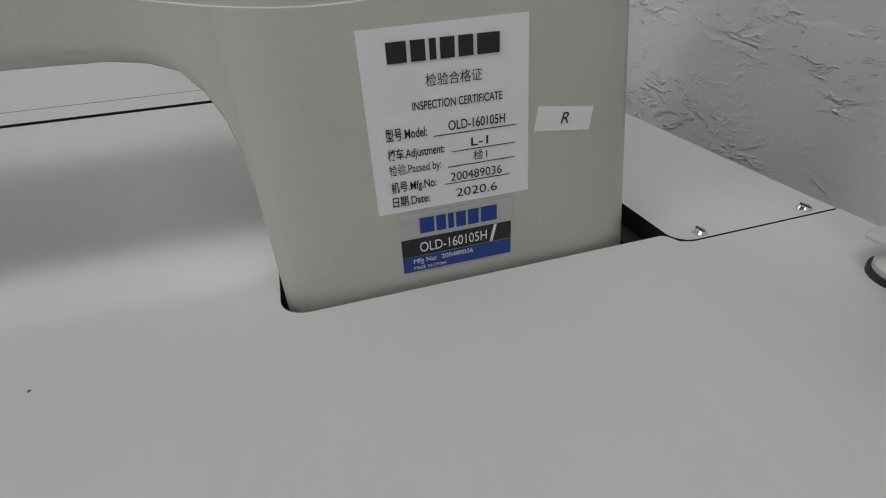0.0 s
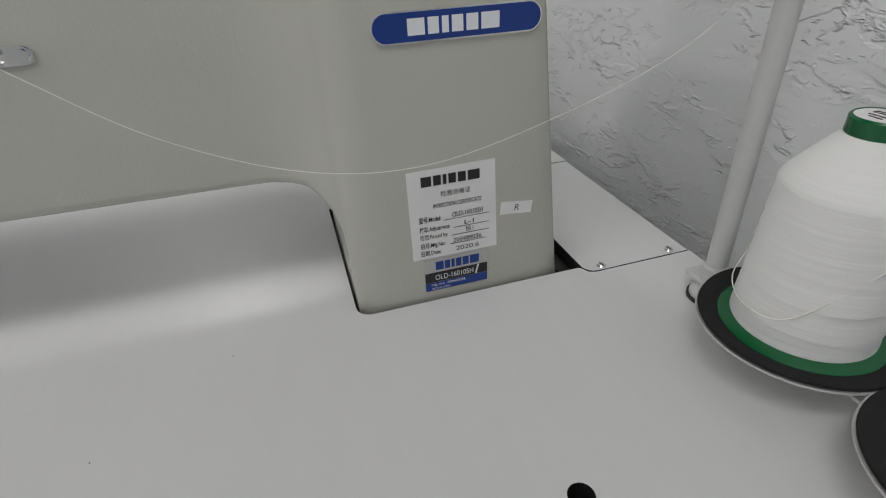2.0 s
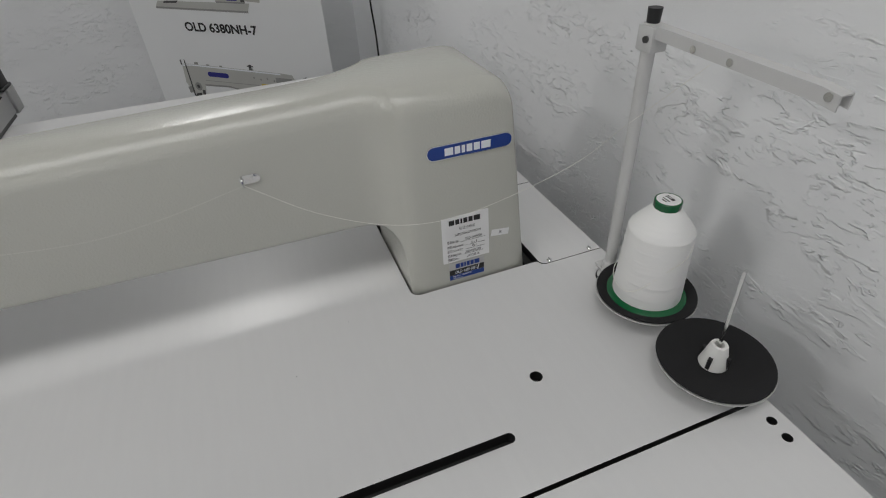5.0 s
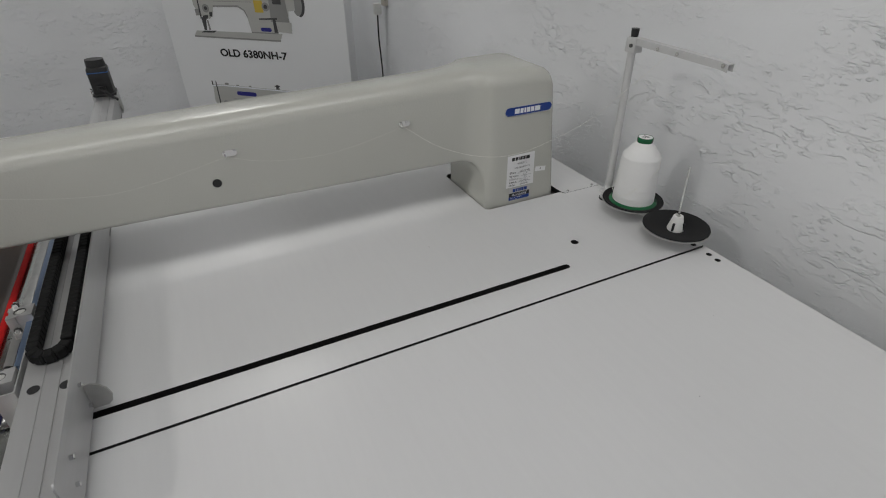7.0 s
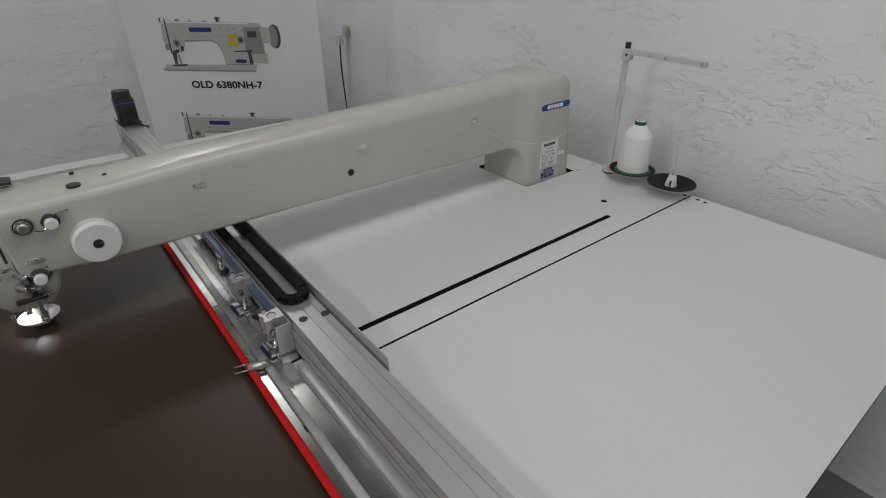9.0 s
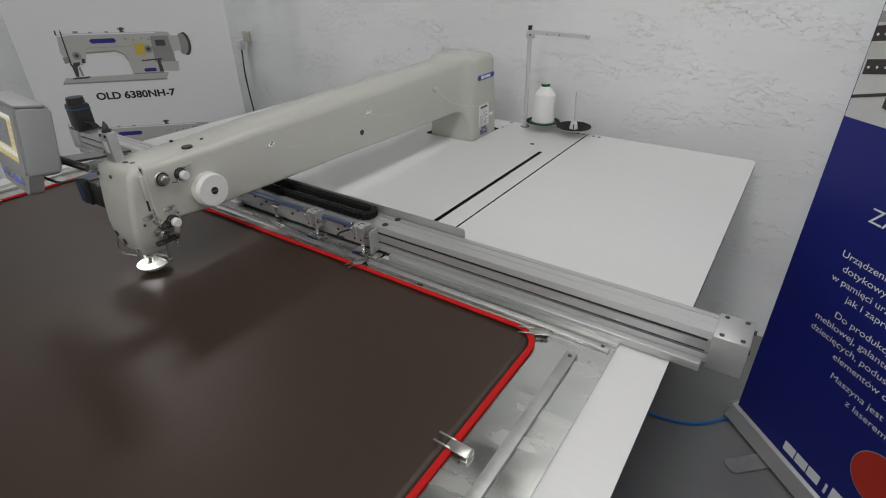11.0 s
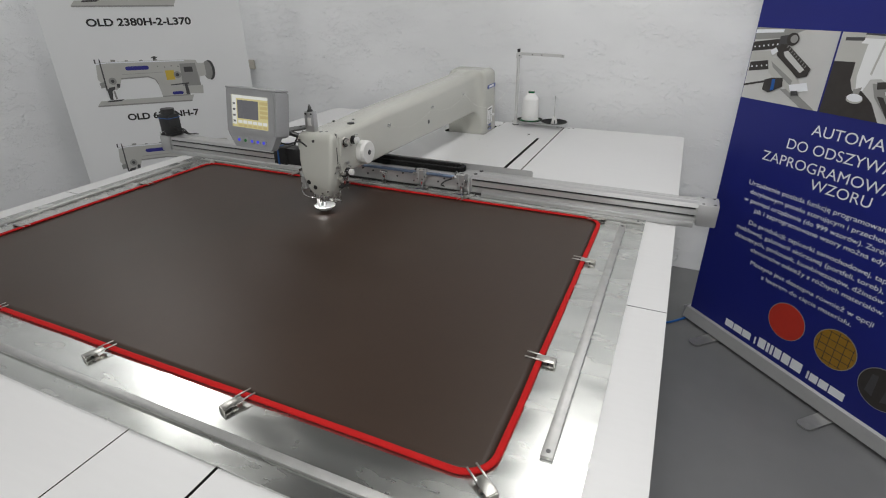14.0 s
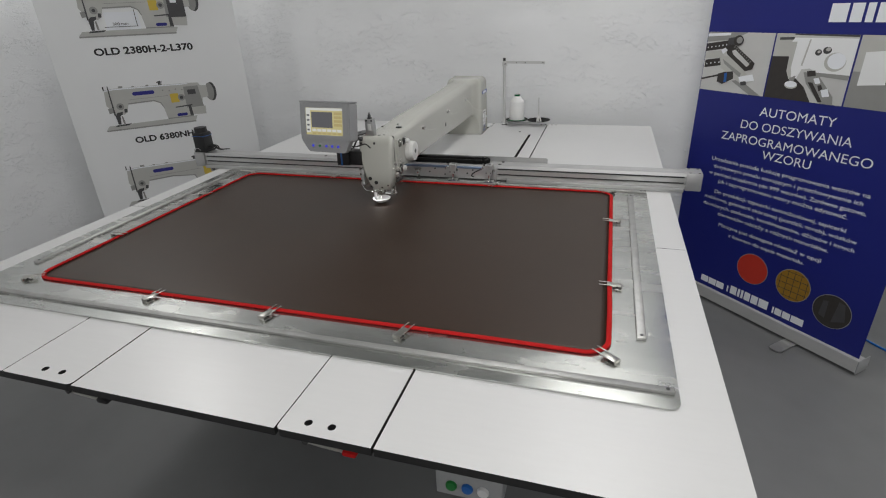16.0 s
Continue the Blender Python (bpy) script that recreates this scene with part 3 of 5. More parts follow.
for hx, hz in ((-0.92, 0.85), (-0.90, 0.83), (-0.875, 0.845), (-0.77, 0.835), (-0.745, 0.85), (-0.60, 0.835), (-0.575, 0.85), (-0.70, 0.826)):
    part("bolt", fresh_cyl((hx, 0.0598, hz), (hx, 0.0565, hz), 0.0034, seg=10), DARKMETAL, carriage)
for cx, cz, big in ((-0.500, 0.848, 1), (-0.658, 0.846, 1), (-0.822, 0.826, 0)):
    if big:
        c = part("cylinder", slab([(cx - 0.015, 0.024), (cx - 0.006, 0.024), (cx - 0.005, 0.0265), (cx + 0.005, 0.0265), (cx + 0.006, 0.024), (cx + 0.015, 0.024), (cx + 0.015, 0.036), (cx + 0.0125, 0.037), (cx + 0.0125, 0.045), (cx + 0.015, 0.046), (cx + 0.015, 0.0585), (cx - 0.015, 0.0585), (cx - 0.015, 0.046), (cx - 0.0125, 0.045), (cx - 0.0125, 0.037), (cx - 0.015, 0.036)], [circle(cx, 0.041, 0.0088, 24)], cz - 0.008, cz + 0.033), ANOD, carriage, "square pneumatic cylinder", smooth=False)
        part("bore", fresh_cyl((cx, 0.041, cz - 0.006), (cx, 0.041, cz + 0.0312), 0.0087, seg=24), PRINTL, c)
        part("ring", lathe([(0.0075, 0), (0.0088, 0.0004), (0.0088, 0.0016), (0.0075, 0.0016), (0.0075, 0)], 24, Matrix.Translation((cx, 0.041, cz + 0.0312)), caps=False), DARKMETAL, c)
        for s in (-1, 1):
            part("port", fresh_cyl((cx + 0.0095 * s, 0.0245, cz + 0.002), (cx + 0.0095 * s, 0.0232, cz + 0.002), 0.0026, seg=12), BLACK, c)
            part("fitting", fresh_cyl((cx + 0.0145 * s, 0.033, cz + 0.022 - 0.012 * s), (cx + 0.024 * s, 0.033, cz + 0.022 - 0.012 * s), 0.0042, seg=12), CHROME, c)
            part("fitting_nut", fresh_cyl((cx + 0.016 * s, 0.033, cz + 0.022 - 0.012 * s), (cx + 0.019 * s, 0.033, cz + 0.022 - 0.012 * s), 0.0055, seg=6), DARKMETAL, c)
        part("elbow", sweep(bezier([(cx - 0.018, 0.035, cz + 0.02), (cx - 0.028, 0.033, cz + 0.02), (cx - 0.033, 0.036, cz + 0.012)], 5), 0.0034, 8), CHROME, c)
        part("rod", fresh_cyl((cx, 0.040, cz - 0.010), (cx, 0.040, ZP + 0.008), 0.005, seg=14), CHROME, carriage)
        part("shoe", fresh_box(cx - 0.022, cx + 0.022, 0.020, 0.052, ZP + 0.004, ZP + 0.008, 0.001), CHROME, carriage)
        part("shoe_pad", fresh_box(cx - 0.016, cx + 0.016, 0.014, 0.0195, ZP + 0.003, ZP + 0.0075, 0.001), NAVYPAD, carriage)
    else:
        part("clamp_post", fresh_box(cx - 0.006, cx + 0.006, 0.044, 0.0588, 0.815, 0.845, 0.002), CHROME, carriage)
        part("clamp_head", fresh_cyl((cx - 0.014, 0.050, 0.846), (cx + 0.014, 0.050, 0.846), 0.006, seg=14), CHROME, carriage)
        part("clamp_nut", fresh_cyl((cx, 0.050, 0.815), (cx, 0.050, 0.808), 0.009, seg=6), DARKMETAL, carriage)
part("hose", sweep(bezier([(-0.533, 0.035, 0.862), (-0.56, 0.028, 0.850), (-0.575, 0.030, 0.835), (-0.57, 0.045, 0.825)], 6), 0.0024, 8), BLACK, carriage)
for px in (-0.62, -0.46, -0.30):
    part("stud", fresh_box(px - 0.007, px + 0.007, -0.002, 0.002, ZP, ZP + 0.002, 0.0005), BLACK, carriage)
part("hold_plate", slab(rounded(-0.93, -0.70, -0.010, 0.020, 0.003), [], ZP + 0.0002, ZP + 0.0015), ALU, carriage, smooth=False)
part("hold_plate", slab(rounded(-0.62, -0.52, -0.010, 0.014, 0.003), [], ZP + 0.0002, ZP + 0.0015), ALU, carriage, smooth=False)

chain = thing("cable_chain", "black plastic cable drag chain folded back on itself", "cable chain", at=(0, -0.012, 0))
link_path = [(-0.992 + 0.0125 * k, 0.1065, 0) for k in range(37)]
link_path += [(-0.537 + 0.021 * math.sin(a), 0.1275 - 0.021 * math.cos(a), math.degrees(a)) for a in (0.55, 1.1, 1.65, 2.2, 2.75)]
link_path += [(-0.547 - 0.0125 * k, 0.1485, 180) for k in range(36)]
lk = bmesh.new()
box(lk, -0.0065, 0.0055, -0.008, 0.008, 0.0, 0.017, 0.0016, 1)
box(lk, -0.001, 0.0075, -0.0068, 0.0068, 0.002, 0.0150, 0.001, 1)
link = part("chain_link", lk, CHAIN, chain)
for k, (x, y, a) in enumerate(link_path):
    if k == 0:
        link.matrix_basis = pose(x, y, 0.8736, 0, 0, a)
    else:
        o = new("chain_link", link.data)
        o.parent, o.matrix_basis = chain, pose(x, y, 0.8736, 0, 0, a)

# ---- sewing machine: column, long arm and head ----
machine = thing("sewing_machine", "long-arm pattern sewing machine in beige-grey enamel", "sewing machine")
AX = -0.8435


def section(y, w, zb, zt, rt, rb=0.010, n=7, crown=0.0, off=0.0):
    pts = []
    r = min(rb, (zt - zb) / 3, w / 2)
    for cx, cz, a0, q in ((-w + r, zb + r, 180, r), (w - r, zb + r, 270, r), (w - rt, zt - rt, 0, rt), (-w + rt, zt - rt, 90, rt)):
        for k in range(n + 1):
            a = radians(a0 + 90 * k / n)
            x = cx + q * math.cos(a)
            z = cz + q * math.sin(a)
            if cz > (zb + zt) / 2:
                z += crown * (1 - (x / w) ** 2)
            lean = 0.115 * max(0.0, z - 0.80) * min(1.0, max(0.0, y - 1.0) / 0.12)
            pts.append((AX + off + x, y - lean, z))
    return pts


STATIONS = [(-0.262, 0.058, 0.945, 1.064, 0.012, 0.004), (-0.259, 0.061, 0.938, 1.068, 0.014, 0.004), (-0.10, 0.061, 0.929, 1.070, 0.016, 0.006), (0.05, 0.0605, 0.927, 1.080, 0.022, 0.008), (0.30, 0.060, 0.925, 1.086, 0.026, 0.012),
            (0.60, 0.060, 0.9195, 1.094, 0.026, 0.012), (0.84, 0.060, 0.9170, 1.101, 0.026, 0.012), (0.885, 0.0600, 0.9168, 1.104, 0.027, 0.011), (0.910, 0.0612, 0.9165, 1.107, 0.028, 0.010), (0.926, 0.0640, 0.9145, 1.110, 0.029, 0.009), (0.938, 0.0690, 0.911, 1.111, 0.030, 0.009),
            (0.947, 0.0750, 0.902, 1.112, 0.030, 0.009), (0.9535, 0.0810, 0.890, 1.112, 0.030, 0.009), (0.9580, 0.0865, 0.873, 1.112, 0.030, 0.009), (0.9598, 0.0895, 0.850, 1.112, 0.030, 0.009), (0.9615, 0.0915, 0.770, 1.112, 0.030, 0.009), (0.968, 0.096, 0.770, 1.112, 0.030, 0.009), (0.976, 0.0995, 0.770, 1.112, 0.030, 0.009), (0.988, 0.1015, 0.770, 1.112, 0.030, 0.009),
            (1.110, 0.1015, 0.770, 1.114, 0.028, 0.008), (1.132, 0.1015, 0.770, 1.113, 0.027, 0.006), (1.144, 0.1008, 0.770, 1.110, 0.026, 0.005), (1.152, 0.0985, 0.770, 1.104, 0.025, 0.004), (1.157, 0.0945, 0.770, 1.096, 0.024, 0.003), (1.159, 0.088, 0.770, 1.086, 0.022, 0.002)]
body = part("arm_and_column", loft([section(y, w, zb, zt, rt, crown=cr) for y, w, zb, zt, rt, cr in STATIONS]), ENAMEL, machine)
# black filler in the gap round the column, in place of its shade
part("slot_dark_fill", slab(rounded(-0.966, -0.739, 0.959, 1.176, 0.008), [rounded(-0.9535, -0.7425, 0.9625, 1.163, 0.012)], T - 0.0246, T - 0.012), EDGE, machine, smooth=False)


def rr(z, x0, x1, y0, y1, r):
    return [(x, y, z) for x, y in rounded(x0, x1, y0, y1, r, 5)]


head = part("head", loft([rr(0.870, -0.870, -0.808, -0.292, -0.232, 0.010), rr(0.874, -0.875, -0.804, -0.300, -0.226, 0.011), rr(0.892, -0.882, -0.797, -0.310, -0.215, 0.012), rr(0.925, -0.895, -0.790, -0.313, -0.205, 0.012), rr(0.945, -0.902, -0.788, -0.312, -0.202, 0.012), rr(0.985, -0.910, -0.787, -0.306, -0.200, 0.012),
                          rr(1.045, -0.919, -0.786, -0.295, -0.198, 0.012), rr(1.058, -0.917, -0.788, -0.290, -0.198, 0.011), rr(1.066, -0.910, -0.794, -0.282, -0.204, 0.008), rr(1.069, -0.900, -0.802, -0.274, -0.212, 0.005)]), ENAMEL, machine, "tapered head casting")


def face_y(z):
    return float(np.interp(z, (0.874, 0.892, 0.925, 0.985, 1.045), (-0.300, -0.310, -0.313, -0.306, -0.295)))


# BLACK discs are open holes, their inner dark put into the colour
for hx, hz, r, mat in ((-0.874, 0.917, 0.0072, BLACK), (-0.852, 0.902, 0.0072, BLACK), (-0.905, 1.044, 0.0046, DARKMETAL), (-0.853, 1.046, 0.0046, DARKMETAL), (-0.876, 0.884, 0.0034, BLACK), (-0.832, 0.882, 0.0036, CHROME), (-0.806, 0.893, 0.003, CHROME)):
    part("front_screw_or_hole", fresh_cyl((hx, face_y(hz) + 0.006, hz), (hx, face_y(hz) - 0.0012, hz), r, seg=16), mat, head)
part("front_seam", fresh_box(-0.9165, -0.7872, -0.2635, -0.2620, 0.93, 1.0665, 0.0002), DARKMETAL, head)
for hx, hy, r in ((-0.814, -0.140, 0.0115), (-0.838, -0.088, 0.004), (-0.885, -0.135, 0.004), (-0.893, -0.235, 0.006), (-0.872, -0.205, 0.0045), (-0.855, -0.205, 0.0035), (-0.838, -0.20, 0.0045), (-0.845, -0.262, 0.0055), (-0.872, -0.252, 0.005), (-0.828, -0.255, 0.005), (-0.825, -0.235, 0.0035), (-0.86, -0.02, 0.004)):
    part("top_hole", fresh_cyl((hx, hy, 1.060), (hx, hy, 1.0757 if hy > -0.2 else 1.0698), r, seg=18), BLACK, body)
part("side_hole", fresh_cyl((-0.80, 0.389, 0.976), (-0.7827, 0.389, 0.976), 0.0085, seg=20), BLACK, body)
part("top_slot", fresh_box(-0.006, 0.006, 0.135, 0.280, -0.003, 0.0012, 0.0003, m=Matrix.Translation((-0.8955, 0, 1.0785)) @ Matrix.Rotation(radians(-45), 4, "Y")), BLACK, body)

knob = part("hand_knob", lathe([(0.012, 0), (0.036, 0), (0.0385, 0.003), (0.0385, 0.020), (0.0365, 0.0225), (0.0365, 0.024), (0.038, 0.026), (0.035, 0.0305), (0.010, 0.031)], 48, pose(-0.7835, -0.137, 0.982, 0, 90, 0)), WHITEPL, machine, "round off-white plastic turning knob")
part("knob_screw", fresh_cyl((-0.757, -0.137, 0.982), (-0.7515, -0.137, 0.982), 0.0085, seg=20), DARKMETAL, knob)
part("screw_slot", fresh_box(-0.7518, -0.7510, -0.144, -0.130, 0.9813, 0.9827, m=Matrix()), CHROME, knob)


def tension(y, z, r=0.010):
    t = part("thread_tensioner", fresh_cyl((-0.785, y, z), (-0.768, y, z), 0.0045, seg=14), CHROME, machine, "chrome tension discs with a white knob")
    part("disc", lathe([(0.004, 0), (r * 1.45, 0.002), (r * 1.45, 0.003), (0.004, 0.0045)], 24, pose(-0.781, y, z, 0, 90, 0)), CHROME, t)
    part("disc", lathe([(0.004, 0), (r * 1.35, 0.0005), (r * 1.35, 0.0015), (0.004, 0.004)], 24, pose(-0.7755, y, z, 0, 90, 0)), DARKMETAL, t)
    part("dial", lathe([(r * 0.9, 0), (r, 0.002), (r, 0.010), (r * 0.8, 0.012), (0.001, 0.012)], 20, pose(-0.7685, y, z, 0, 90, 0)), WHITEPL, t)
    return t


tension(-0.190, 1.034)
tension(-0.235, 0.941)
t3 = part("thread_tensioner", lathe([(0.004, 0), (0.0155, 0.001), (0.0165, 0.004), (0.0150, 0.006), (0.0120, 0.0065), (0.0120, 0.009), (0.0085, 0.0095), (0.0085, 0.016), (0.006, 0.018), (0.001, 0.018)], 28, pose(-0.786, -0.229, 1.034, 0, 90, 0)), NICKEL, machine, "nickel check spring on a dark ring")
part("spring_ring", lathe([(0.0090, 0), (0.0140, 0.0005), (0.0140, 0.0025), (0.0090, 0.003), (0.0090, 0)], 28, pose(-0.7805, -0.229, 1.034, 0, 90, 0), caps=False), BLACK, t3)
part("spring_wire", sweep([(-0.774 + 0.0010 * math.sin(3 * a), -0.229 + 0.0105 * math.cos(a), 1.034 + 0.0105 * math.sin(a)) for a in np.linspace(0, 12.2, 50)], 0.0009, 5), CHROME, t3)
for gy, gz, gw, gh in ((-0.233, 0.969, 0.013, 0.0055), (-0.279, 0.966, 0.013, 0.0055)):
    g = part("thread_loop", sweep([(-0.778, gy + gw * math.cos(a), gz + gh * math.sin(a)) for a in np.linspace(0, 2 * math.pi, 24, endpoint=False)], 0.0013, 6, True), NICKEL, machine, "oval wire thread loop")
    part("loop_screw", fresh_cyl((-0.789, gy + 0.003, gz), (-0.7765, gy + 0.003, gz), 0.0035, seg=14), NICKEL, g)
back_disc = part("tension_plate", lathe([(0.006, 0), (0.0195, 0.0006), (0.0200, 0.0020), (0.0185, 0.0030), (0.006, 0.0032)], 30, pose(-0.7865, -0.236, 0.945, 0, 90, 0)), DARKMETAL, machine, "dark round plate behind the tension discs")
part("plate_pin", fresh_cyl((-0.786, -0.221, 0.956), (-0.772, -0.221, 0.956), 0.0022, seg=10), CHROME, back_disc)
for gy, gz, gr in ((-0.260, 0.946, 0.0075), (-0.267, 0.925, 0.0085)):
    g = part("guide_boss", lathe([(gr, 0), (gr, 0.006), (gr * 0.8, 0.009), (gr * 0.45, 0.0095), (gr * 0.45, 0.013), (0.001, 0.013)], 20, pose(-0.788, gy, gz, 0, 90, 0)), NICKEL, machine, "nickel thread guide boss")
    part("boss_wire", sweep(bezier([(-0.776, gy, gz), (-0.770, gy + 0.010, gz + 0.004), (-0.772, gy + 0.018, gz - 0.004), (-0.778, gy + 0.012, gz - 0.012)], 6), 0.0011, 6), CHROME, g)
part("take_up_wire", sweep(bezier([(-0.774, -0.215, 1.024), (-0.772, -0.205, 1.022), (-0.774, -0.198, 1.027), (-0.776, -0.185, 1.043), (-0.777, -0.163, 1.046)], 5), 0.0014, 6), CHROME, machine)
part("thread_bracket", fresh_box(-0.781, -0.7795, -0.185, -0.16, 1.044, 1.047, 0.0005), CHROME, machine)
part("take_up_slot", fresh_box(-0.7885, -0.7863, -0.272, -0.268, 0.975, 1.040, m=None), BLACK, head)
part("take_up_lever", fresh_box(-0.776, -0.766, -0.279, -0.271, 1.005, 1.058, 0.002), ENAMEL, machine)
part("warning_label", slab([(-0.250, 0.988), (-0.233, 0.988), (-0.2415, 1.001)], [], 0, 0.0005, Matrix(((0, 0, 1, -0.7870), (1, 0, 0, 0), (0, 1, 0, 0), (0, 0, 0, 1)))), PRINTY, head, "yellow warning triangle", smooth=False)
for y, z in ((-0.245, 0.924), (-0.262, 0.914), (-0.235, 0.905), (-0.258, 0.940)):
    part("presser_link", fresh_cyl((-0.79, y, z), (-0.772, y, z), 0.0062, seg=14), CHROME, machine)
part("presser_lever", fresh_box(-0.784, -0.772, -0.282, -0.232, 0.898, 0.906, 0.002), DARKMETAL, machine)
for y, z, r in ((-0.256, 0.962, 0.0045), (-0.268, 0.950, 0.0035), (-0.215, 0.990, 0.003), (-0.205, 1.052, 0.0035), (-0.29, 0.95, 0.003)):
    part("side_screw", fresh_cyl((-0.792, y, z), (-0.7845, y, z), r, seg=12), CHROME, machine)
part("side_bracket", fresh_box(-0.790, -0.7815, -0.275, -0.225, 0.8965, 0.9035, 0.0015), CHROME, machine)
part("side_bracket", fresh_box(-0.790, -0.7785, -0.262, -0.248, 0.903, 0.932, 0.002), DARKMETAL, machine)
part("spring", sweep([(-0.780 + 0.003 * math.cos(a), -0.240 + 0.003 * math.sin(a), 0.880 + 0.0012 * a) for a in np.linspace(0, 22, 60)], 0.0008, 5), CHROME, machine)
part("foot_rod", fresh_cyl((-0.800, -0.255, 0.838), (-0.800, -0.255, 0.885), 0.0036, seg=12), CHROME, machine)
part("foot_lever", fresh_box(-0.842, -0.796, -0.262, -0.250, 0.842, 0.848, 0.0015), CHROME, machine)
for k in range(7):
    ux, uy = -0.872 + 0.0125 * k, -0.296 + 0.010 * (k % 3)
    part("under_screw", fresh_cyl((ux, uy, 0.872), (ux + 0.001 * (k % 2), uy - 0.001, 0.860 + 0.003 * (k % 3)), 0.0030 + 0.0006 * (k % 2), seg=10), NICKEL if k % 2 else CHROME, machine)
part("under_bar", fresh_box(-0.882, -0.800, -0.278, -0.270, 0.862, 0.868, 0.0015), NICKEL, machine)
# thread wiper on the far side
part("wiper_bracket", fresh_box(-0.927, -0.911, -0.288, -0.252, 0.880, 0.940, 0.003), ANOD, machine)
for z in (0.90, 0.925, 0.945):
    part("wiper_bolt", fresh_cyl((-0.922, -0.292, z), (-0.922, -0.284, z), 0.004, seg=10), CHROME, machine)
part("wiper_arm", sweep(bezier([(-0.915, -0.30, 0.89), (-0.900, -0.31, 0.872), (-0.875, -0.312, 0.866), (-0.85, -0.30, 0.862)], 6), 0.0022, 8), CHROME, machine)
# needle bar, foot and lamp
NXC, NYC = -0.856, -0.268
for dx, r, z0 in ((0.0, 0.0042, 0.826), (-0.014, 0.0048, 0.832)):
    part("needle_bar", fresh_cyl((NXC + dx, NYC, z0), (NXC + dx, NYC, 0.876), r, seg=14), CHROME, machine)
part("needle", fresh_cyl((NXC, NYC, 0.810), (NXC, NYC, 0.828), 0.0008, 0.0011, seg=8), CHROME, machine)
part("needle_clamp", fresh_box(NXC - 0.020, NXC + 0.012, NYC - 0.006, NYC + 0.006, 0.852, 0.860, 0.001), CHROME, machine)
part("thread_hook", sweep(bezier([(NXC + 0.012, NYC, 0.862), (NXC + 0.030, NYC - 0.002, 0.864), (NXC + 0.045, NYC - 0.004, 0.862), (NXC + 0.049, NYC - 0.004, 0.872)], 5), 0.0016, 6), CHROME, machine)
foot = part("presser_foot_dish", lathe([(0.003, 0.0040), (0.018, 0.0045), (0.031, 0.013), (0.0335, 0.0145), (0.0345, 0.0142), (0.033, 0.0115), (0.020, 0.0010), (0.003, 0.0005)], 40, Matrix.Translation((NXC, NYC, 0.8125))), WHITEPL, machine, "white bowl-shaped presser foot under the needle")
part("foot_stem", fresh_box(NXC - 0.028, NXC - 0.016, NYC - 0.006, NYC + 0.006, 0.818, 0.864, 0.0015), ANOD, machine)
part("led_lamp", fresh_cyl((NXC - 0.012, NYC - 0.010, 0.868), (NXC - 0.012, NYC - 0.010, 0.8725), 0.007, seg=14), LED, machine, "lit white lamp")
led = bpy.data.lights.new("needle_lamp", "SPOT")
led.energy, led.spot_size, led.spot_blend, led.shadow_soft_size = 0.50, radians(118), 0.7, 0.006
new("needle_lamp", led).matrix_world = look((NXC - 0.004, NYC - 0.012, 0.866), (NXC + 0.004, NYC - 0.006, 0.80))
# tower on top
tower = part("bobbin_tower", fresh_box(-0.892, -0.858, -0.275, -0.255, 1.068, 1.130, 0.0015), ANOD, machine)
part("tower_window", fresh_box(-0.882, -0.868, -0.2758, -0.2745, 1.088, 1.112, 0.0004), WHITEPL, tower)
part("tower_tip", lathe([(0.009, 0), (0.009, 0.004), (0.006, 0.006), (0.0055, 0.012), (0.001, 0.022)], 16, Matrix.Translation((-0.876, -0.265, 1.1301))), DARKMETAL, machine)
for s in (-0.010, 0.010):
    part("tower_screw", fresh_cyl((-0.875 + s, -0.2745, 1.124), (-0.875 + s, -0.2775, 1.124), 0.003, seg=10), BLACK, tower)
# servo
part("servo_motor", fresh_box(-1.005, -0.955, -0.310, -0.255, 0.962, 1.018, 0.003), BLACK, machine)
part("servo_ring", fresh_box(-0.9895, -0.9815, -0.3115, -0.2535, 0.9605, 1.0195, 0.003), BLUEPL, machine, "blue ring")
part("servo_flange", fresh_box(-0.956, -0.905, -0.305, -0.260, 0.964, 1.016, 0.002), BLACK, machine)
part("servo_cable", sweep(bezier([(-0.955, -0.262, 1.018), (-0.945, -0.255, 1.040), (-0.935, -0.245, 1.052), (-0.925, -0.235, 1.045), (-0.918, -0.225, 1.02)], 6), 0.003, 8), BLACK, machine)


def eyelet(y, z):
    g = part("thread_guide", fresh_cyl((-0.786, y, z), (-0.7805, y, z), 0.0055, seg=16), CHROME, machine, "chrome thread guide")
    part("guide_plate", slab(stadium(y - 0.020, y + 0.006, z - 0.006, z + 0.006), [], 0, 0.001, Matrix(((0, 0, 1, -0.7825), (1, 0, 0, 0), (0, 1, 0, 0), (0, 0, 0, 1)))), CHROME, g, smooth=False)
    part("guide_screw", fresh_cyl((-0.7815, y, z), (-0.779, y, z), 0.004, seg=14), CHROME, g)
    part("guide_loop", sweep([(-0.7815 + 0.006 + 0.006 * math.cos(a), y - 0.016, z + 0.006 * math.sin(a)) for a in np.linspace(0, 5.6, 14)], 0.0011, 6), CHROME, g)


for gy in (0.781, 0.430, 0.062):
    eyelet(gy, 1.031)

# prints on the column
FACE = Matrix(((0, 0, 1, AX + 0.1015), (0.972, 0, 0, 0.0468), (0, 1, 0, 0.0030), (0, 0, 0, 1)))


def on_face(y, z, out=0.0012, turn=0.0):
    return FACE @ Matrix.Translation((y, z, out)) @ Matrix.Rotation(radians(turn), 4, "Z")


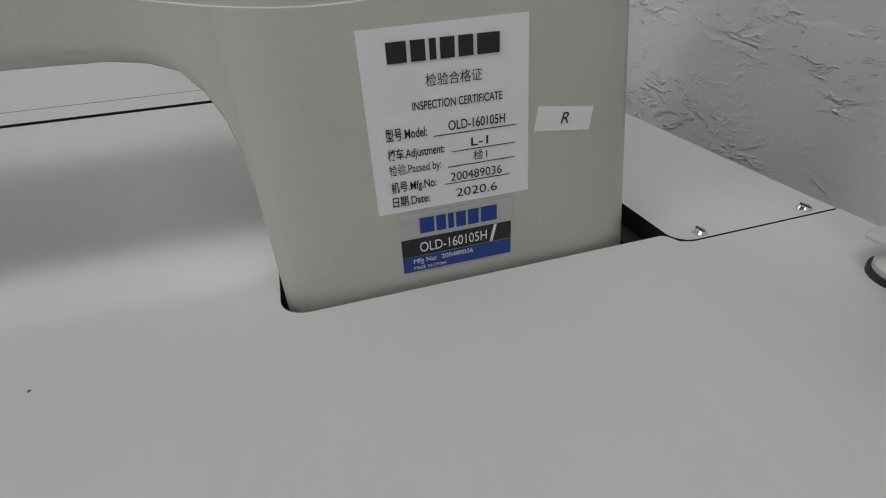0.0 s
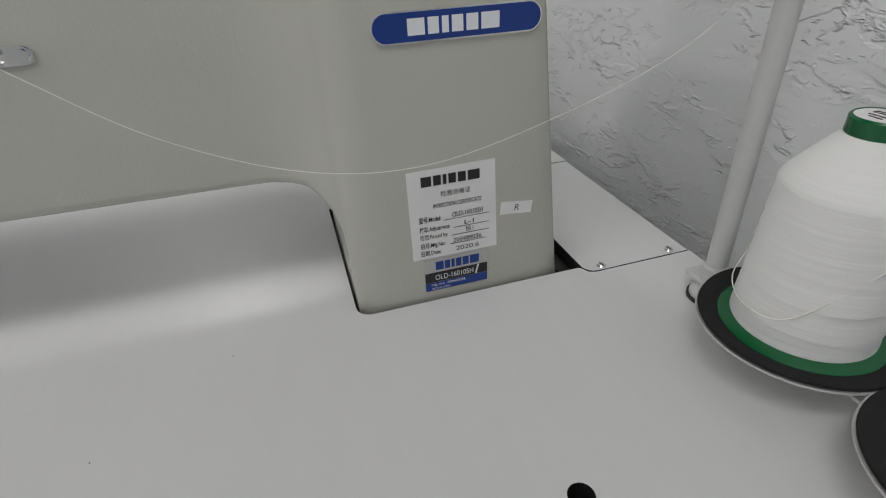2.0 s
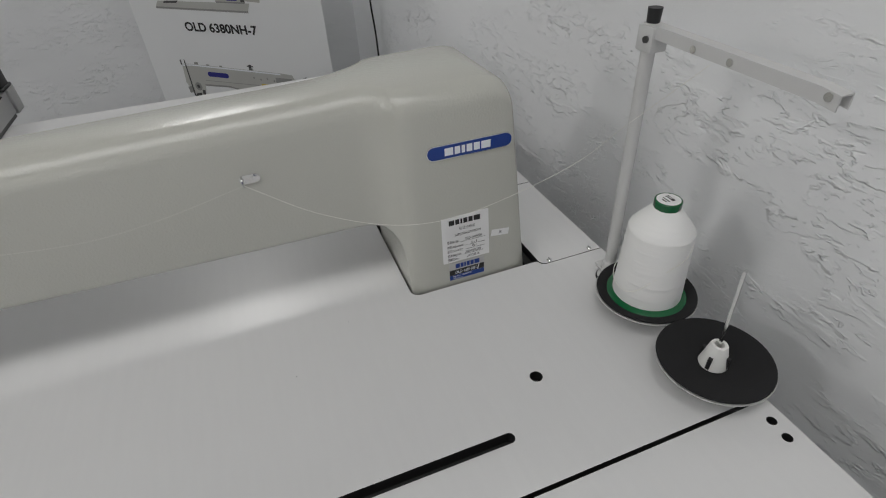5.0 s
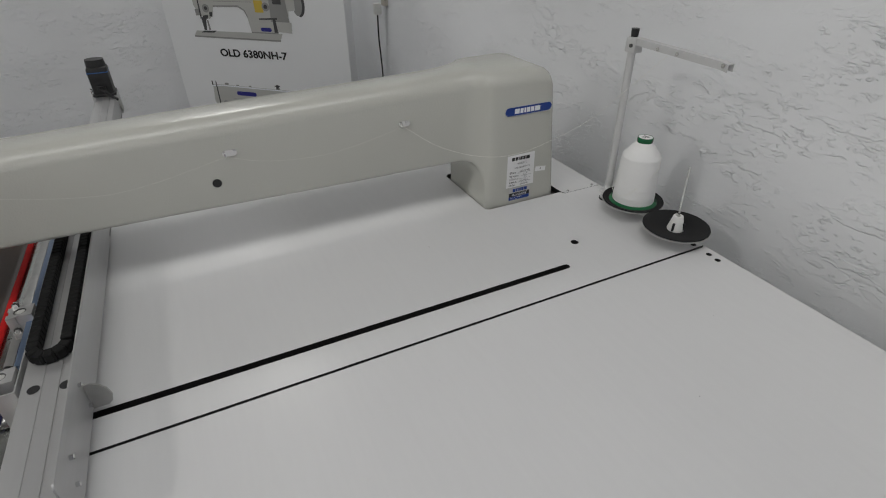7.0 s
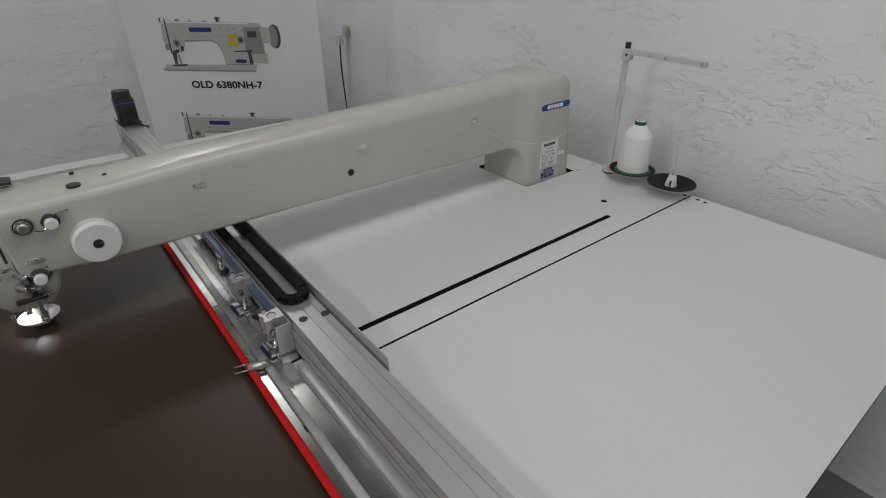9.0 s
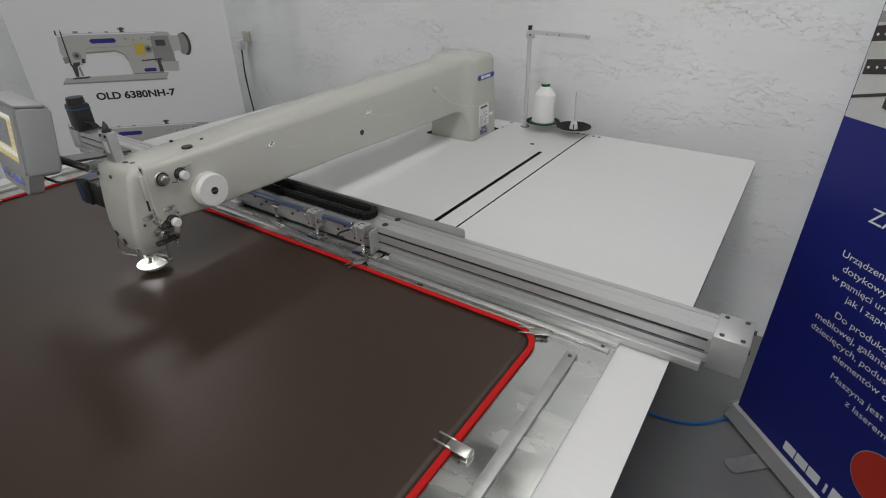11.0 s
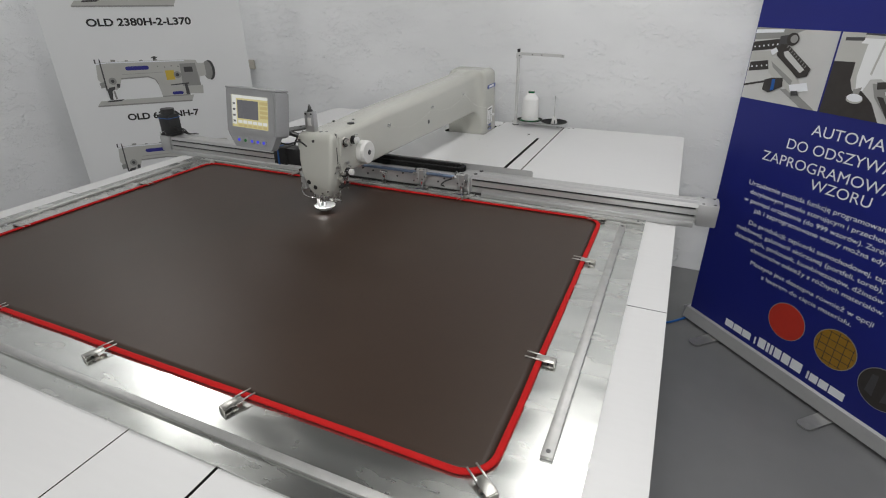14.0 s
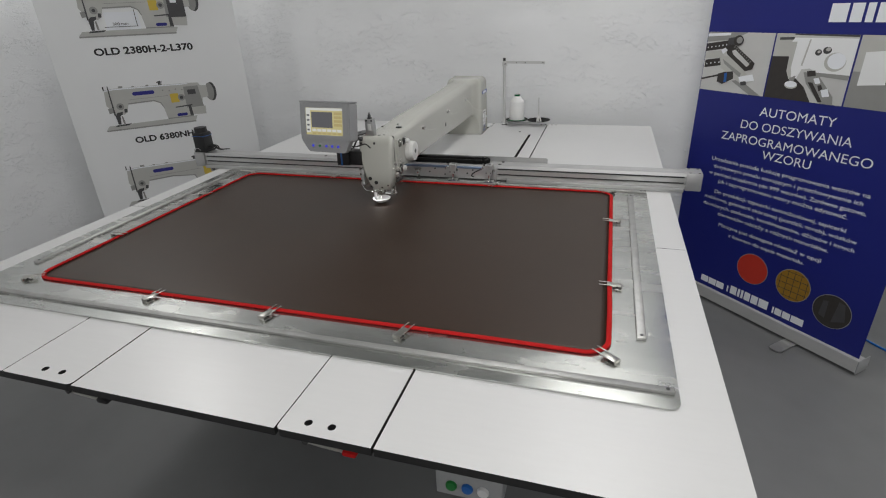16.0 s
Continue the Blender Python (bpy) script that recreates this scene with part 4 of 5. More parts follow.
badge = part("badge", slab(stadium(0.977, 1.106, 1.0185, 1.0395), [], 0, 0.0016, FACE), CHROME, machine, "long blue badge with pale bars and a bright rim", smooth=False)
part("badge_field", slab(stadium(0.9782, 1.1048, 1.0197, 1.0383), [], 0.0016, 0.0021, FACE), BLUE, badge, smooth=False)


def bars(parent, m, x0, height, widths, mat, gap=0.2, z=0.0004):
    """Plain bars in place of lettering."""
    x = x0
    for w in widths:
        part("print_bar", slab([(x, 0), (x + w, 0), (x + w, height), (x, height)], [], 0, z, m), mat, parent, smooth=False)
        x += w + gap * height
    return x


bars(badge, on_face(1.003, 1.0236, 0.0021), 0, 0.0108, (0.0125, 0.008, 0.005, 0.0085, 0.009, 0.014), PRINTW, 0.22)
cert = part("certificate_label", slab([(0.9935, 0.8405), (1.0730, 0.8405), (1.0705, 0.9240), (0.9930, 0.9230)], [], 0, 0.0003, FACE), PAPER, machine, "white paper inspection label with black print", smooth=False)
bars(cert, on_face(1.005, 0.9090, 0.0004), 0, 0.0085, (0.0088, 0.0065, 0.003, 0.0065, 0.0068, 0.0105), INK, 0.22)
for txt, y, z, h, w in (("检验合格证", 1.0215, 0.8985, 0.0042, 0.0265), ("INSPECTION CERTIFICATE", 1.0145, 0.8885, 0.0039, 0.0435),
                        ("型号.Model:", 1.001, 0.8765, 0.0046, 0.0195), ("OLD-160105H", 1.031, 0.8775, 0.0046, 0.0285),
                        ("校车.Adjustment:", 1.001, 0.8675, 0.0043, 0.0275), ("L-1", 1.042, 0.8685, 0.0042, 0.0088),
                        ("检验.Passed by:", 1.001, 0.8600, 0.0043, 0.0255), ("检1", 1.043, 0.8615, 0.0040, 0.0072),
                        ("机号.Mfg.No:", 1.001, 0.8515, 0.0043, 0.0225), ("200489036", 1.031, 0.8523, 0.0046, 0.0270),
                        ("日期.Date:", 1.001, 0.8440, 0.0043, 0.0185), ("2020.6", 1.0335, 0.8437, 0.0046, 0.0220)):
    lettering(txt, on_face(y, z, 0.0006), h, INK, cert, w, bold=0.012 if txt[0] not in "2检" else 0.0)
for y, z, w in ((1.0235, 0.8755, 0.042), (1.032, 0.8668, 0.033), (1.030, 0.8595, 0.035), (1.028, 0.8510, 0.0345)):
    part("rule", slab([(y, z), (y + w, z), (y + w, z + 0.0003), (y, z + 0.0003)], [], 0.0003, 0.0006, FACE), INK, cert, smooth=False)
plate = part("type_plate", slab(rounded(1.003, 1.064, 0.8055, 0.8385, 0.001), [], 0, 0.0004, FACE), ANOD, machine, "silver, black and blue type plate", smooth=False)
part("plate_band", slab([(1.003, 0.8145), (1.0635, 0.8145), (1.0635, 0.8245), (1.003, 0.8245)], [], 0.0004, 0.0007, FACE), INK, plate, smooth=False)
part("plate_band", slab([(1.0512, 0.8150), (1.0528, 0.8150), (1.0553, 0.8245), (1.0537, 0.8245)], [], 0.0007, 0.0010, FACE), PAPER, plate, smooth=False)
part("plate_band", slab([(1.003, 0.8055), (1.0635, 0.8055), (1.0635, 0.8140), (1.003, 0.8140)], [], 0.0004, 0.0007, FACE), BLUE, plate, smooth=False)
bars(plate, on_face(1.0135, 0.8272, 0.0005), 0, 0.0082, (0.0074, 0.005, 0.003, 0.0052, 0.0058, 0.0088), BLUE, 0.16)
lettering("OLD-160105H", on_face(1.0125, 0.8167, 0.0010), 0.0058, PRINTW, plate, 0.037)
lettering("Mfg No:  200489036", on_face(1.0085, 0.8105, 0.0010), 0.0028, PRINTW, plate, 0.033)
lettering("MADE IN CHINA", on_face(1.0085, 0.8067, 0.0010), 0.0020, PRINTW, plate, 0.018)
rl = part("letter_sticker", slab([(1.0755, 0.8705), (1.1060, 0.8675), (1.1075, 0.8790), (1.0770, 0.8825)], [], 0, 0.0003, FACE), PAPER, machine, "small white sticker with a letter", smooth=False)
lettering("R", on_face(1.0895, 0.8725, 0.0006, -2), 0.0060, INK, rl, shear=0.2)

# strand of thread from the stand past the guides
strand = thing("loose_thread", "thin white sewing thread slung between the guides", "thread")
for pts in ([(-0.555, 1.246, 1.163), (-0.62, 1.240, 1.095), (-0.655, 1.230, 1.055), (-0.68, 1.196, 1.010), (-0.70, 1.127, 0.972), (-0.72, 1.028, 0.940), (-0.733, 0.938, 0.944), (-0.757, 0.845, 0.975), (-0.768, 0.766, 1.030)],
            [(-0.768, 0.766, 1.030), (-0.772, 0.66, 1.006), (-0.773, 0.575, 0.998), (-0.772, 0.48, 1.008), (-0.768, 0.414, 1.030)],
            [(-0.768, 0.414, 1.030), (-0.773, 0.30, 1.004), (-0.774, 0.21, 0.996), (-0.772, 0.11, 1.012), (-0.768, 0.046, 1.030)]):
    part("strand", sweep(bezier(pts, 8), 0.00032 if pts[0][1] > 1.0 else 0.00010, 6), YARN, strand)

# ---- control panel ----
HM = Matrix.Translation((-0.983, -0.402, 1.125)) @ Matrix.Rotation(radians(-5), 4, "Z") @ Matrix.Rotation(radians(-9), 4, "X") @ Matrix(((1, 0, 0, 0), (0, 0, -1, 0), (0, 1, 0, 0), (0, 0, 0, 1))) @ Matrix.Diagonal((1.045, 0.98, 1, 1))
panel = thing("control_panel", "grey touch-screen control panel, switched on, beside the machine head", "control panel", at=HM)


def panel_part(name, outline, holes, z0, z1, mat, parent=None, label=""):
    return part(name, slab(outline, holes, z0, z1), mat, parent or panel, label, smooth=False)


case = part("case", loft([[(x * s, y * s2, z) for x, y in rounded(-0.098, 0.098, -0.050, 0.087, 0.010, 5)] for s, s2, z in ((0.88, 0.86, -0.056), (0.96, 0.95, -0.051), (0.99, 0.99, -0.040), (1.0, 1.0, -0.016), (1.0, 1.0, -0.002), (0.985, 0.98, 0.002))]), GREYPL, panel)
part("bezel", slab(rounded(-0.092, 0.092, -0.045, 0.081, 0.007), [rounded(-0.074, 0.070, -0.028, 0.066, 0.002)], 0.0012, 0.0055), GREYPL, panel, smooth=False)
part("key_field", slab([(-0.094, -0.048), (0.094, -0.048), (0.080, -0.080), (0.072, -0.088), (-0.062, -0.088), (-0.070, -0.082)], [], -0.022, 0.0022), GREYPL, panel, smooth=False)
panel_part("screen", rounded(-0.074, 0.070, -0.028, 0.066, 0.001), [], 0.0018, 0.0026, SCREEN, label="lit yellow screen")
panel_part("screen_bar", rounded(-0.073, -0.056, -0.020, 0.060, 0.001), [], 0.0026, 0.0029, SCREENW)
panel_part("screen_bar", rounded(-0.073, 0.069, 0.057, 0.0655, 0.001), [], 0.0026, 0.0029, SCREENW)
panel_part("screen_image", rounded(-0.052, 0.030, -0.002, 0.052, 0.001), [], 0.0026, 0.0029, SCREENG, label="grey picture field")
for kx in range(6):
    panel_part("screen_key", rounded(-0.050 + 0.0195 * kx, -0.034 + 0.0195 * kx, -0.016, -0.007, 0.001), [], 0.0026, 0.0029, SCREENW)
    panel_part("screen_key", rounded(-0.050 + 0.0195 * kx, -0.034 + 0.0195 * kx, -0.026, -0.019, 0.001), [], 0.0026, 0.0028, SCREENK)
for kx in range(4):
    panel_part("screen_key", rounded(0.036, 0.066, 0.004 + 0.013 * kx, 0.013 + 0.013 * kx, 0.001), [], 0.0026, 0.0028, SCREENK)
    panel_part("screen_mark", rounded(-0.070, -0.060, -0.014 + 0.017 * kx, -0.008 + 0.017 * kx, 0.001), [], 0.0029, 0.0031, SCREENG)
for bx, mat in ((-0.048, GLOW), (-0.022, BUTTONG), (0.004, GLOW), (0.027, GLOW), (0.050, GLOW)):
    k = part("button", lathe([(0.0085, 0), (0.0085, 0.0022), (0.0075, 0.0032), (0.001, 0.0032)], 22, Matrix.Translation((bx, -0.066, 0.0020))), GREYPL, panel)
    part("button_light", lathe([(0.0048, 0), (0.0044, 0.0012), (0.001, 0.0012)], 18, Matrix.Translation((bx, -0.066, 0.0050))), mat, k)
part("visor", fresh_box(-0.0985, 0.0985, 0.083, 0.089, -0.046, 0.004, 0.0025), GREYPL, panel)
hold = part("bracket_bar", slab([(-1.005, -0.400), (-0.955, -0.400), (-0.905, -0.285), (-0.893, -0.225), (-0.925, -0.225), (-0.950, -0.275)], [circle(-0.965, -0.350, 0.006), circle(-0.925, -0.262, 0.005)], 1.0695, 1.0745), DARKMETAL, panel, "flat steel bracket bolted to the machine head", smooth=False)
hold.matrix_basis = HM.inverted()
part("bracket_arm", sweep([(0.03, -0.02, -0.045), (0.05, -0.035, -0.075), (0.085, -0.045, -0.10)], 0.008, 10), DARKMETAL, panel)
part("bracket_plate", fresh_box(-0.03, 0.03, -0.062, 0.01, -0.062, -0.0562, 0.002), DARKMETAL, panel)
part("cable", sweep(bezier([(0.06, -0.06, -0.03), (0.085, -0.068, -0.05), (0.105, -0.06, -0.08), (0.115, -0.075, -0.10)], 6), 0.0026, 8), BLACK, panel)

# ---- thread stand ----
stand = thing("thread_stand", "grey metal thread stand with two dark foam dishes", "thread stand")
SX, SY = -0.658, 1.258
part("tube", fresh_cyl((SX, SY, T + 0.004), (SX - 0.004, SY, 1.178), 0.0085, seg=24), TUBE, stand)
part("knob", fresh_cyl((SX - 0.004, SY, 1.180), (SX - 0.004, SY, 1.197), 0.0075, 0.0085, seg=20), BLACK, stand)
part("collar", fresh_box(SX - 0.014, SX + 0.013, SY - 0.012, SY + 0.012, 1.150, 1.179, 0.002), TUBE, stand)
part("collar_screw", fresh_cyl((SX + 0.004, SY - 0.012, 1.165), (SX + 0.004, SY - 0.015, 1.165), 0.004, seg=12), DARKMETAL, stand)
ag = part("guide_arm", loft([[(x, SY + y, z + q) for y, z in ((-0.008, 0), (-0.008, -0.014), (-0.0065, -0.014), (-0.0065, -0.0015), (0.0065, -0.0015), (0.0065, -0.014), (0.008, -0.014), (0.008, 0))] for x, q in ((SX - 0.010, 1.181), (-0.44, 1.176), (-0.421, 1.1735))]), TUBE, stand, smooth=False)
for hx in (-0.585, -0.535, -0.430):
    part("eyelet", lathe([(0.0016, 0), (0.004, 0), (0.004, 0.0012), (0.0016, 0.0012)], 14, pose(hx, SY - 0.0085, 1.170, 90, 0, 0)), CHROME, ag)
part("foot", lathe([(0.0165, 0), (0.0165, 0.004), (0.012, 0.008), (0.0105, 0.030), (0.009, 0.032)], 28, Matrix.Translation((SX, SY, T + 0.002))), TUBE, stand)
part("foot_washer", fresh_cyl((SX, SY, T), (SX, SY, T + 0.003), 0.0185, seg=28), BLACK, stand)
part("foot_wing", fresh_box(SX - 0.022, SX + 0.020, SY - 0.012, SY + 0.012, T + 0.014, T + 0.020, 0.003), TUBE, stand)
part("cross_bar", fresh_box(SX, -0.425, SY - 0.008, SY + 0.008, T + 0.0145, T + 0.0175, 0.001), TUBE, stand)
for dx, dy in ((-0.580, 1.263), (-0.443, 1.257)):
    d = part("dish", lathe([(0.010, 0), (0.030, 0.001), (0.0651, 0.010), (0.0702, 0.0125), (0.0702, 0.0140), (0.0651, 0.0125), (0.030, 0.0030), (0.010, 0.0025)], 56, Matrix.Translation((dx, dy, T + 0.0175))), TUBE, stand, "pale metal dish")
    part("foam_pad", lathe([(0.006, 0.003), (0.030, 0.0034), (0.0651, 0.0132), (0.0690, 0.0152), (0.0684, 0.0172), (0.0642, 0.0165), (0.030, 0.0060), (0.006, 0.0055)], 56, Matrix.Translation((dx, dy, T + 0.0175))), FOAM, d, "black foam pad")
px, py = -0.443, 1.257
cone = part("spool_holder", lathe([(0.0165, 0), (0.0175, 0.002), (0.0105, 0.032), (0.0095, 0.034), (0.0060, 0.034), (0.0055, 0.030), (0.0052, 0.0)], 32, Matrix.Translation((px, py, T + 0.0230))), WHITEPL, stand, "white plastic cone with slots")
for k in range(4):
    part("slot", fresh_box(0.0095, 0.0172, -0.0024, 0.0024, 0.001, 0.020, m=Matrix.Translation((px, py, T + 0.0230)) @ Matrix.Rotation(radians(20 + 90 * k), 4, "Z")), BLACK, cone, smooth=False)
part("pin", fresh_cyl((px, py, T + 0.05), (px - 0.004, py, T + 0.168), 0.0024, seg=14), CHROME, stand)

SPH = 1.10
spool = thing("thread_cone", "large white thread cone on a green plastic base", "thread", at=(-0.580, 1.263, T + 0.0235))
part("base_ring", lathe([(0.030, 0), (0.054, 0.001), (0.0560, 0.004), (0.0545, 0.008), (0.048, 0.0115), (0.030, 0.012)], 56), GREEN, spool, "green plastic foot")
rings = [(0.030, 0.009)]
for k in range(25):
    f = k / 24
    rings.append((0.0470 - 0.0045 * f + 0.0004 * math.sin(k * 2.4) + 0.0003 * math.sin(k * 5.1), SPH * (0.010 + 0.096 * f)))
rings += [(r, SPH * z) for r, z in ((0.0415, 0.1095), (0.036, 0.1165), (0.028, 0.1255), (0.0205, 0.1340), (0.0172, 0.1372), (0.010, 0.1376))]
part("winding", lathe(rings, 64), THREAD, spool, "wound white thread")
part("cap", lathe([(r, z + 0.0138) for r, z in ((0.0165, 0.1365), (0.0172, 0.138), (0.0172, 0.1470), (0.0160, 0.1482), (0.0152, 0.1480), (0.0152, 0.1474), (0.002, 0.1474))], 36), GREEN, spool, "green plastic cap")
disc = part("cap_label", lathe([(0.0150, 0.1613), (0.0150, 0.1616), (0.001, 0.1616)], 30), PAPER, spool, "white round label with dark bars")
bars(disc, Matrix.Translation((-0.008, 0.001, 0.1616)), 0, 0.005, (0.002, 0.0016, 0.0016, 0.005), INK, 0.24, 0.0002)
bars(disc, Matrix.Translation((-0.007, -0.004, 0.1616)), 0, 0.0016, (0.006, 0.006), INK, 0.3, 0.0002)
bars(disc, Matrix.Translation((-0.004, -0.008, 0.1616)), 0, 0.0016, (0.008,), INK, 0.3, 0.0002)
part("loose_end", sweep(bezier([(-0.040, -0.022, 0.075), (-0.048, -0.014, 0.06), (-0.049, -0.012, 0.045), (-0.040, -0.030, 0.030), (-0.010, -0.0475, 0.030), (0.022, -0.044, 0.040), (0.0445, -0.010, 0.085), (0.052, 0.0, 0.105), (0.055, 0.0, 0.125)], 8), 0.00045, 6), YARN, spool, "loose thread end")

# ---- roll-up banners ----
def banner_frame(ux, uy, nx, ny, d):
    """Pose of an upright sheet: x along it, y up, z out towards the room."""
    return Matrix(((ux, 0, nx, nx * d), (uy, 0, ny, ny * d), (0, 1, 0, 0), (0, 0, 0, 1)))


def rollup(name, label, m, s0, s1, top, mat, base_label):
    ob = thing(name, label, "banner", at=m)
    sheet = part("sheet", slab(rounded(s0, s1, 0.055, top, 0), [], -0.0012, 0), mat, ob, smooth=False)
    part("base", loft([[(x, y, z) for y, z in ((0.012, -0.055), (0.045, -0.055), (0.066, -0.030), (0.068, -0.008), (0.060, 0.012), (0.012, 0.028), (0.010, 0.020))] for x in (s0 - 0.012, s1 + 0.012)]), ANOD, ob, base_label, smooth=False)
    for x in (s0 - 0.016, s1 + 0.012):
        part("end_cap", fresh_box(x, x + 0.004, 0.004, 0.070, -0.058, 0.030, 0.001), GREYPL, ob)
    for x in (s0 + 0.18, s1 - 0.26):
        part("swing_foot", slab(rounded(x - 0.027, x + 0.027, -0.10, 0.15, (0.02, 0.02, 0.02, 0.02)), [], 0.0005, 0.006, Matrix(((1, 0, 0, 0), (0, 0, 1, 0), (0, 1, 0, 0), (0, 0, 0, 1)))), DULLALU, ob, smooth=False)
    part("top_rail", fresh_box(s0, s1, top - 0.005, top + 0.018, -0.010, 0.004, 0.002), ANOD, ob)
    part("pole", fresh_cyl(((s0 + s1) / 2, 0.06, -0.035), ((s0 + s1) / 2, top, -0.014), 0.008, seg=12), ANOD, ob)
    return ob


LM = banner_frame(0.6756, 0.7373, 0.7373, -0.6756, -2.563)
left = rollup("rollup_banner", "white roll-up banner printed with three sewing machines", LM, -1.850, -0.795, 2.05, BANNERW, "silver cassette base")


def printed_machine(s0, z0, long=0.0, clip=None):
    """A flat printed picture of a sewing machine; the corner of its bed is at (s0, z0)."""
    def P(name, pts, mat, z):
        flat_print(name, [(s0 + 1.04 * x + (long if x > 0.31 else 0), z0 + 1.02 * y) for x, y in pts], mat, left, Matrix(), z)

    P("print_bed", [(0, 0.002), (0.02, 0.026), (0.515, 0.030), (0.50, 0.0)], PRINTL, 0.0010)
    P("print_bed_edge", [(0, -0.006), (0, 0.002), (0.50, 0.0), (0.50, -0.008)], PRINTG, 0.0012)
    P("print_body", [(0.035, 0.150), (0.045, 0.238), (0.10, 0.242), (0.50, 0.236), (0.56, 0.232), (0.575, 0.20), (0.565, 0.115), (0.50, 0.11), (0.495, 0.028), (0.345, 0.028), (0.335, 0.10), (0.322, 0.130), (0.29, 0.146), (0.15, 0.142), (0.135, 0.10), (0.115, 0.085), (0.06, 0.10)], PRINTL, 0.0018)
    P("print_shade", [(0.045, 0.235), (0.10, 0.240), (0.50, 0.234), (0.50, 0.228), (0.10, 0.234), (0.046, 0.229)], PRINTW, 0.0022)
    P("print_motor", [(0.465, 0.085), (0.470, 0.215), (0.555, 0.215), (0.565, 0.085)], PRINTG, 0.0026)
    P("print_motor_side", [(0.475, 0.040), (0.475, 0.085), (0.575, 0.085), (0.57, 0.035)], PRINTL, 0.0024)
    P("print_display", rounded(0.488, 0.535, 0.165, 0.195, 0.003), PRINTD, 0.0030)
    P("print_lever", [(0.40, 0.092), (0.40, 0.098), (0.50, 0.104), (0.50, 0.096)], PRINTD, 0.0032)
    P("print_lever", [(0.475, 0.035), (0.475, 0.10), (0.490, 0.10), (0.495, 0.035)], PRINTD, 0.0034)
    P("print_wheel", circle(0.630, 0.170, 0.028, 28, 0.058), PRINTD, 0.0016)
    P("print_wheel", circle(0.618, 0.170, 0.026, 28, 0.054), PRINTG, 0.0020)
    P("print_hub", [(0.56, 0.135), (0.56, 0.215), (0.605, 0.212), (0.605, 0.140)], PRINTL, 0.0022)
    P("print_badge", stadium(0.185, 0.305, 0.190, 0.212), PRINTV, 0.0026)
    P("print_badge", stadium(0.40, 0.46, 0.038, 0.056), PRINTV, 0.0026)
    P("print_label", rounded(0.385, 0.432, 0.125, 0.180, 0.002), PRINTY, 0.0026)
    P("print_dial", circle(0.447, 0.152, 0.020, 22), PRINTG, 0.0030)
    P("print_dial", circle(0.447, 0.152, 0.010, 18), PRINTD, 0.0034)
    P("print_dial", circle(0.105, 0.135, 0.020, 22), PRINTG, 0.0026)
    P("print_dial", circle(0.105, 0.135, 0.009, 18), PRINTD, 0.0030)
    P("print_needle_bar", [(0.062, 0.085), (0.064, 0.25), (0.067, 0.262), (0.070, 0.25), (0.070, 0.085)], PRINTD, 0.0028)
    P("print_needle_bar", [(0.040, 0.235), (0.040, 0.258), (0.047, 0.258), (0.047, 0.235)], PRINTD, 0.0028)
    P("print_foot", [(0.070, 0.030), (0.066, 0.085), (0.080, 0.100), (0.110, 0.104), (0.106, 0.088), (0.092, 0.080), (0.084, 0.030)], PRINTD, 0.0024)
    P("print_foot", [(0.098, 0.032), (0.096, 0.078), (0.104, 0.080), (0.108, 0.032)], PRINTG, 0.0025)
    P("print_bracket", [(0.040, 0.098), (0.038, 0.128), (0.062, 0.132), (0.062, 0.102)], PRINTG, 0.0024)
    P("print_bracket", [(0.118, 0.098), (0.122, 0.120), (0.138, 0.118), (0.134, 0.096)], PRINTD, 0.0027)
    P("print_edge_shade", [(0.150, 0.142), (0.150, 0.150), (0.292, 0.154), (0.328, 0.134), (0.340, 0.100), (0.335, 0.100), (0.322, 0.130), (0.290, 0.146)], PRINTG, 0.0024)
    P("print_edge_shade", [(0.345, 0.028), (0.343, 0.034), (0.495, 0.034), (0.495, 0.028)], PRINTG, 0.0023)
    P("print_seam", [(0.160, 0.168), (0.160, 0.170), (0.375, 0.172), (0.375, 0.170)], PRINTG, 0.0023)
    for k in range(4):
        P("print_screw", circle(0.352 + 0.036 * k, 0.205 - 0.006 * (k % 2), 0.0045, 10), PRINTG, 0.0026)
    for k in range(3):
        P("print_oil_cap", [(0.19 + 0.075 * k, 0.238), (0.192 + 0.075 * k, 0.246), (0.206 + 0.075 * k, 0.246), (0.208 + 0.075 * k, 0.238)], PRINTG, 0.0014)
    P("print_plate", [(0.05, 0.018), (0.06, 0.027), (0.14, 0.030), (0.125, 0.020)], PRINTD, 0.0028)
    P("print_pin", [(0.335, 0.236), (0.337, 0.262), (0.352, 0.262), (0.350, 0.236)], PRINTD, 0.0014)
    P("print_pin", [(0.328, 0.252), (0.328, 0.258), (0.360, 0.258), (0.360, 0.252)], PRINTD, 0.0016)
    P("print_pin", [(0.12, 0.238), (0.122, 0.252), (0.145, 0.252), (0.142, 0.238)], PRINTG, 0.0014)


printed_machine(-1.689, 0.868)
printed_machine(-1.682, 1.414)
printed_machine(-1.695, 0.370, 0.10)
lettering("OLD 6380NH-7", Matrix.Translation((-1.349, 0.772, 0.0012)), 0.038, INK, left, 0.405, "CENTER", bold=0.032)
lettering("OLD 2380H-2-L370", Matrix.Translation((-1.360, 1.308, 0.0012)), 0.040, INK, left, 0.545, "CENTER", bold=0.032)
flat_print("print_motor", rounded(-1.180, -1.085, 1.50, 1.68, 0.006), PRINTD, left, Matrix(), 0.0042)
flat_print("print_motor", rounded(-1.160, -1.125, 1.58, 1.61, 0.002), PRINTW, left, Matrix(), 0.0046)
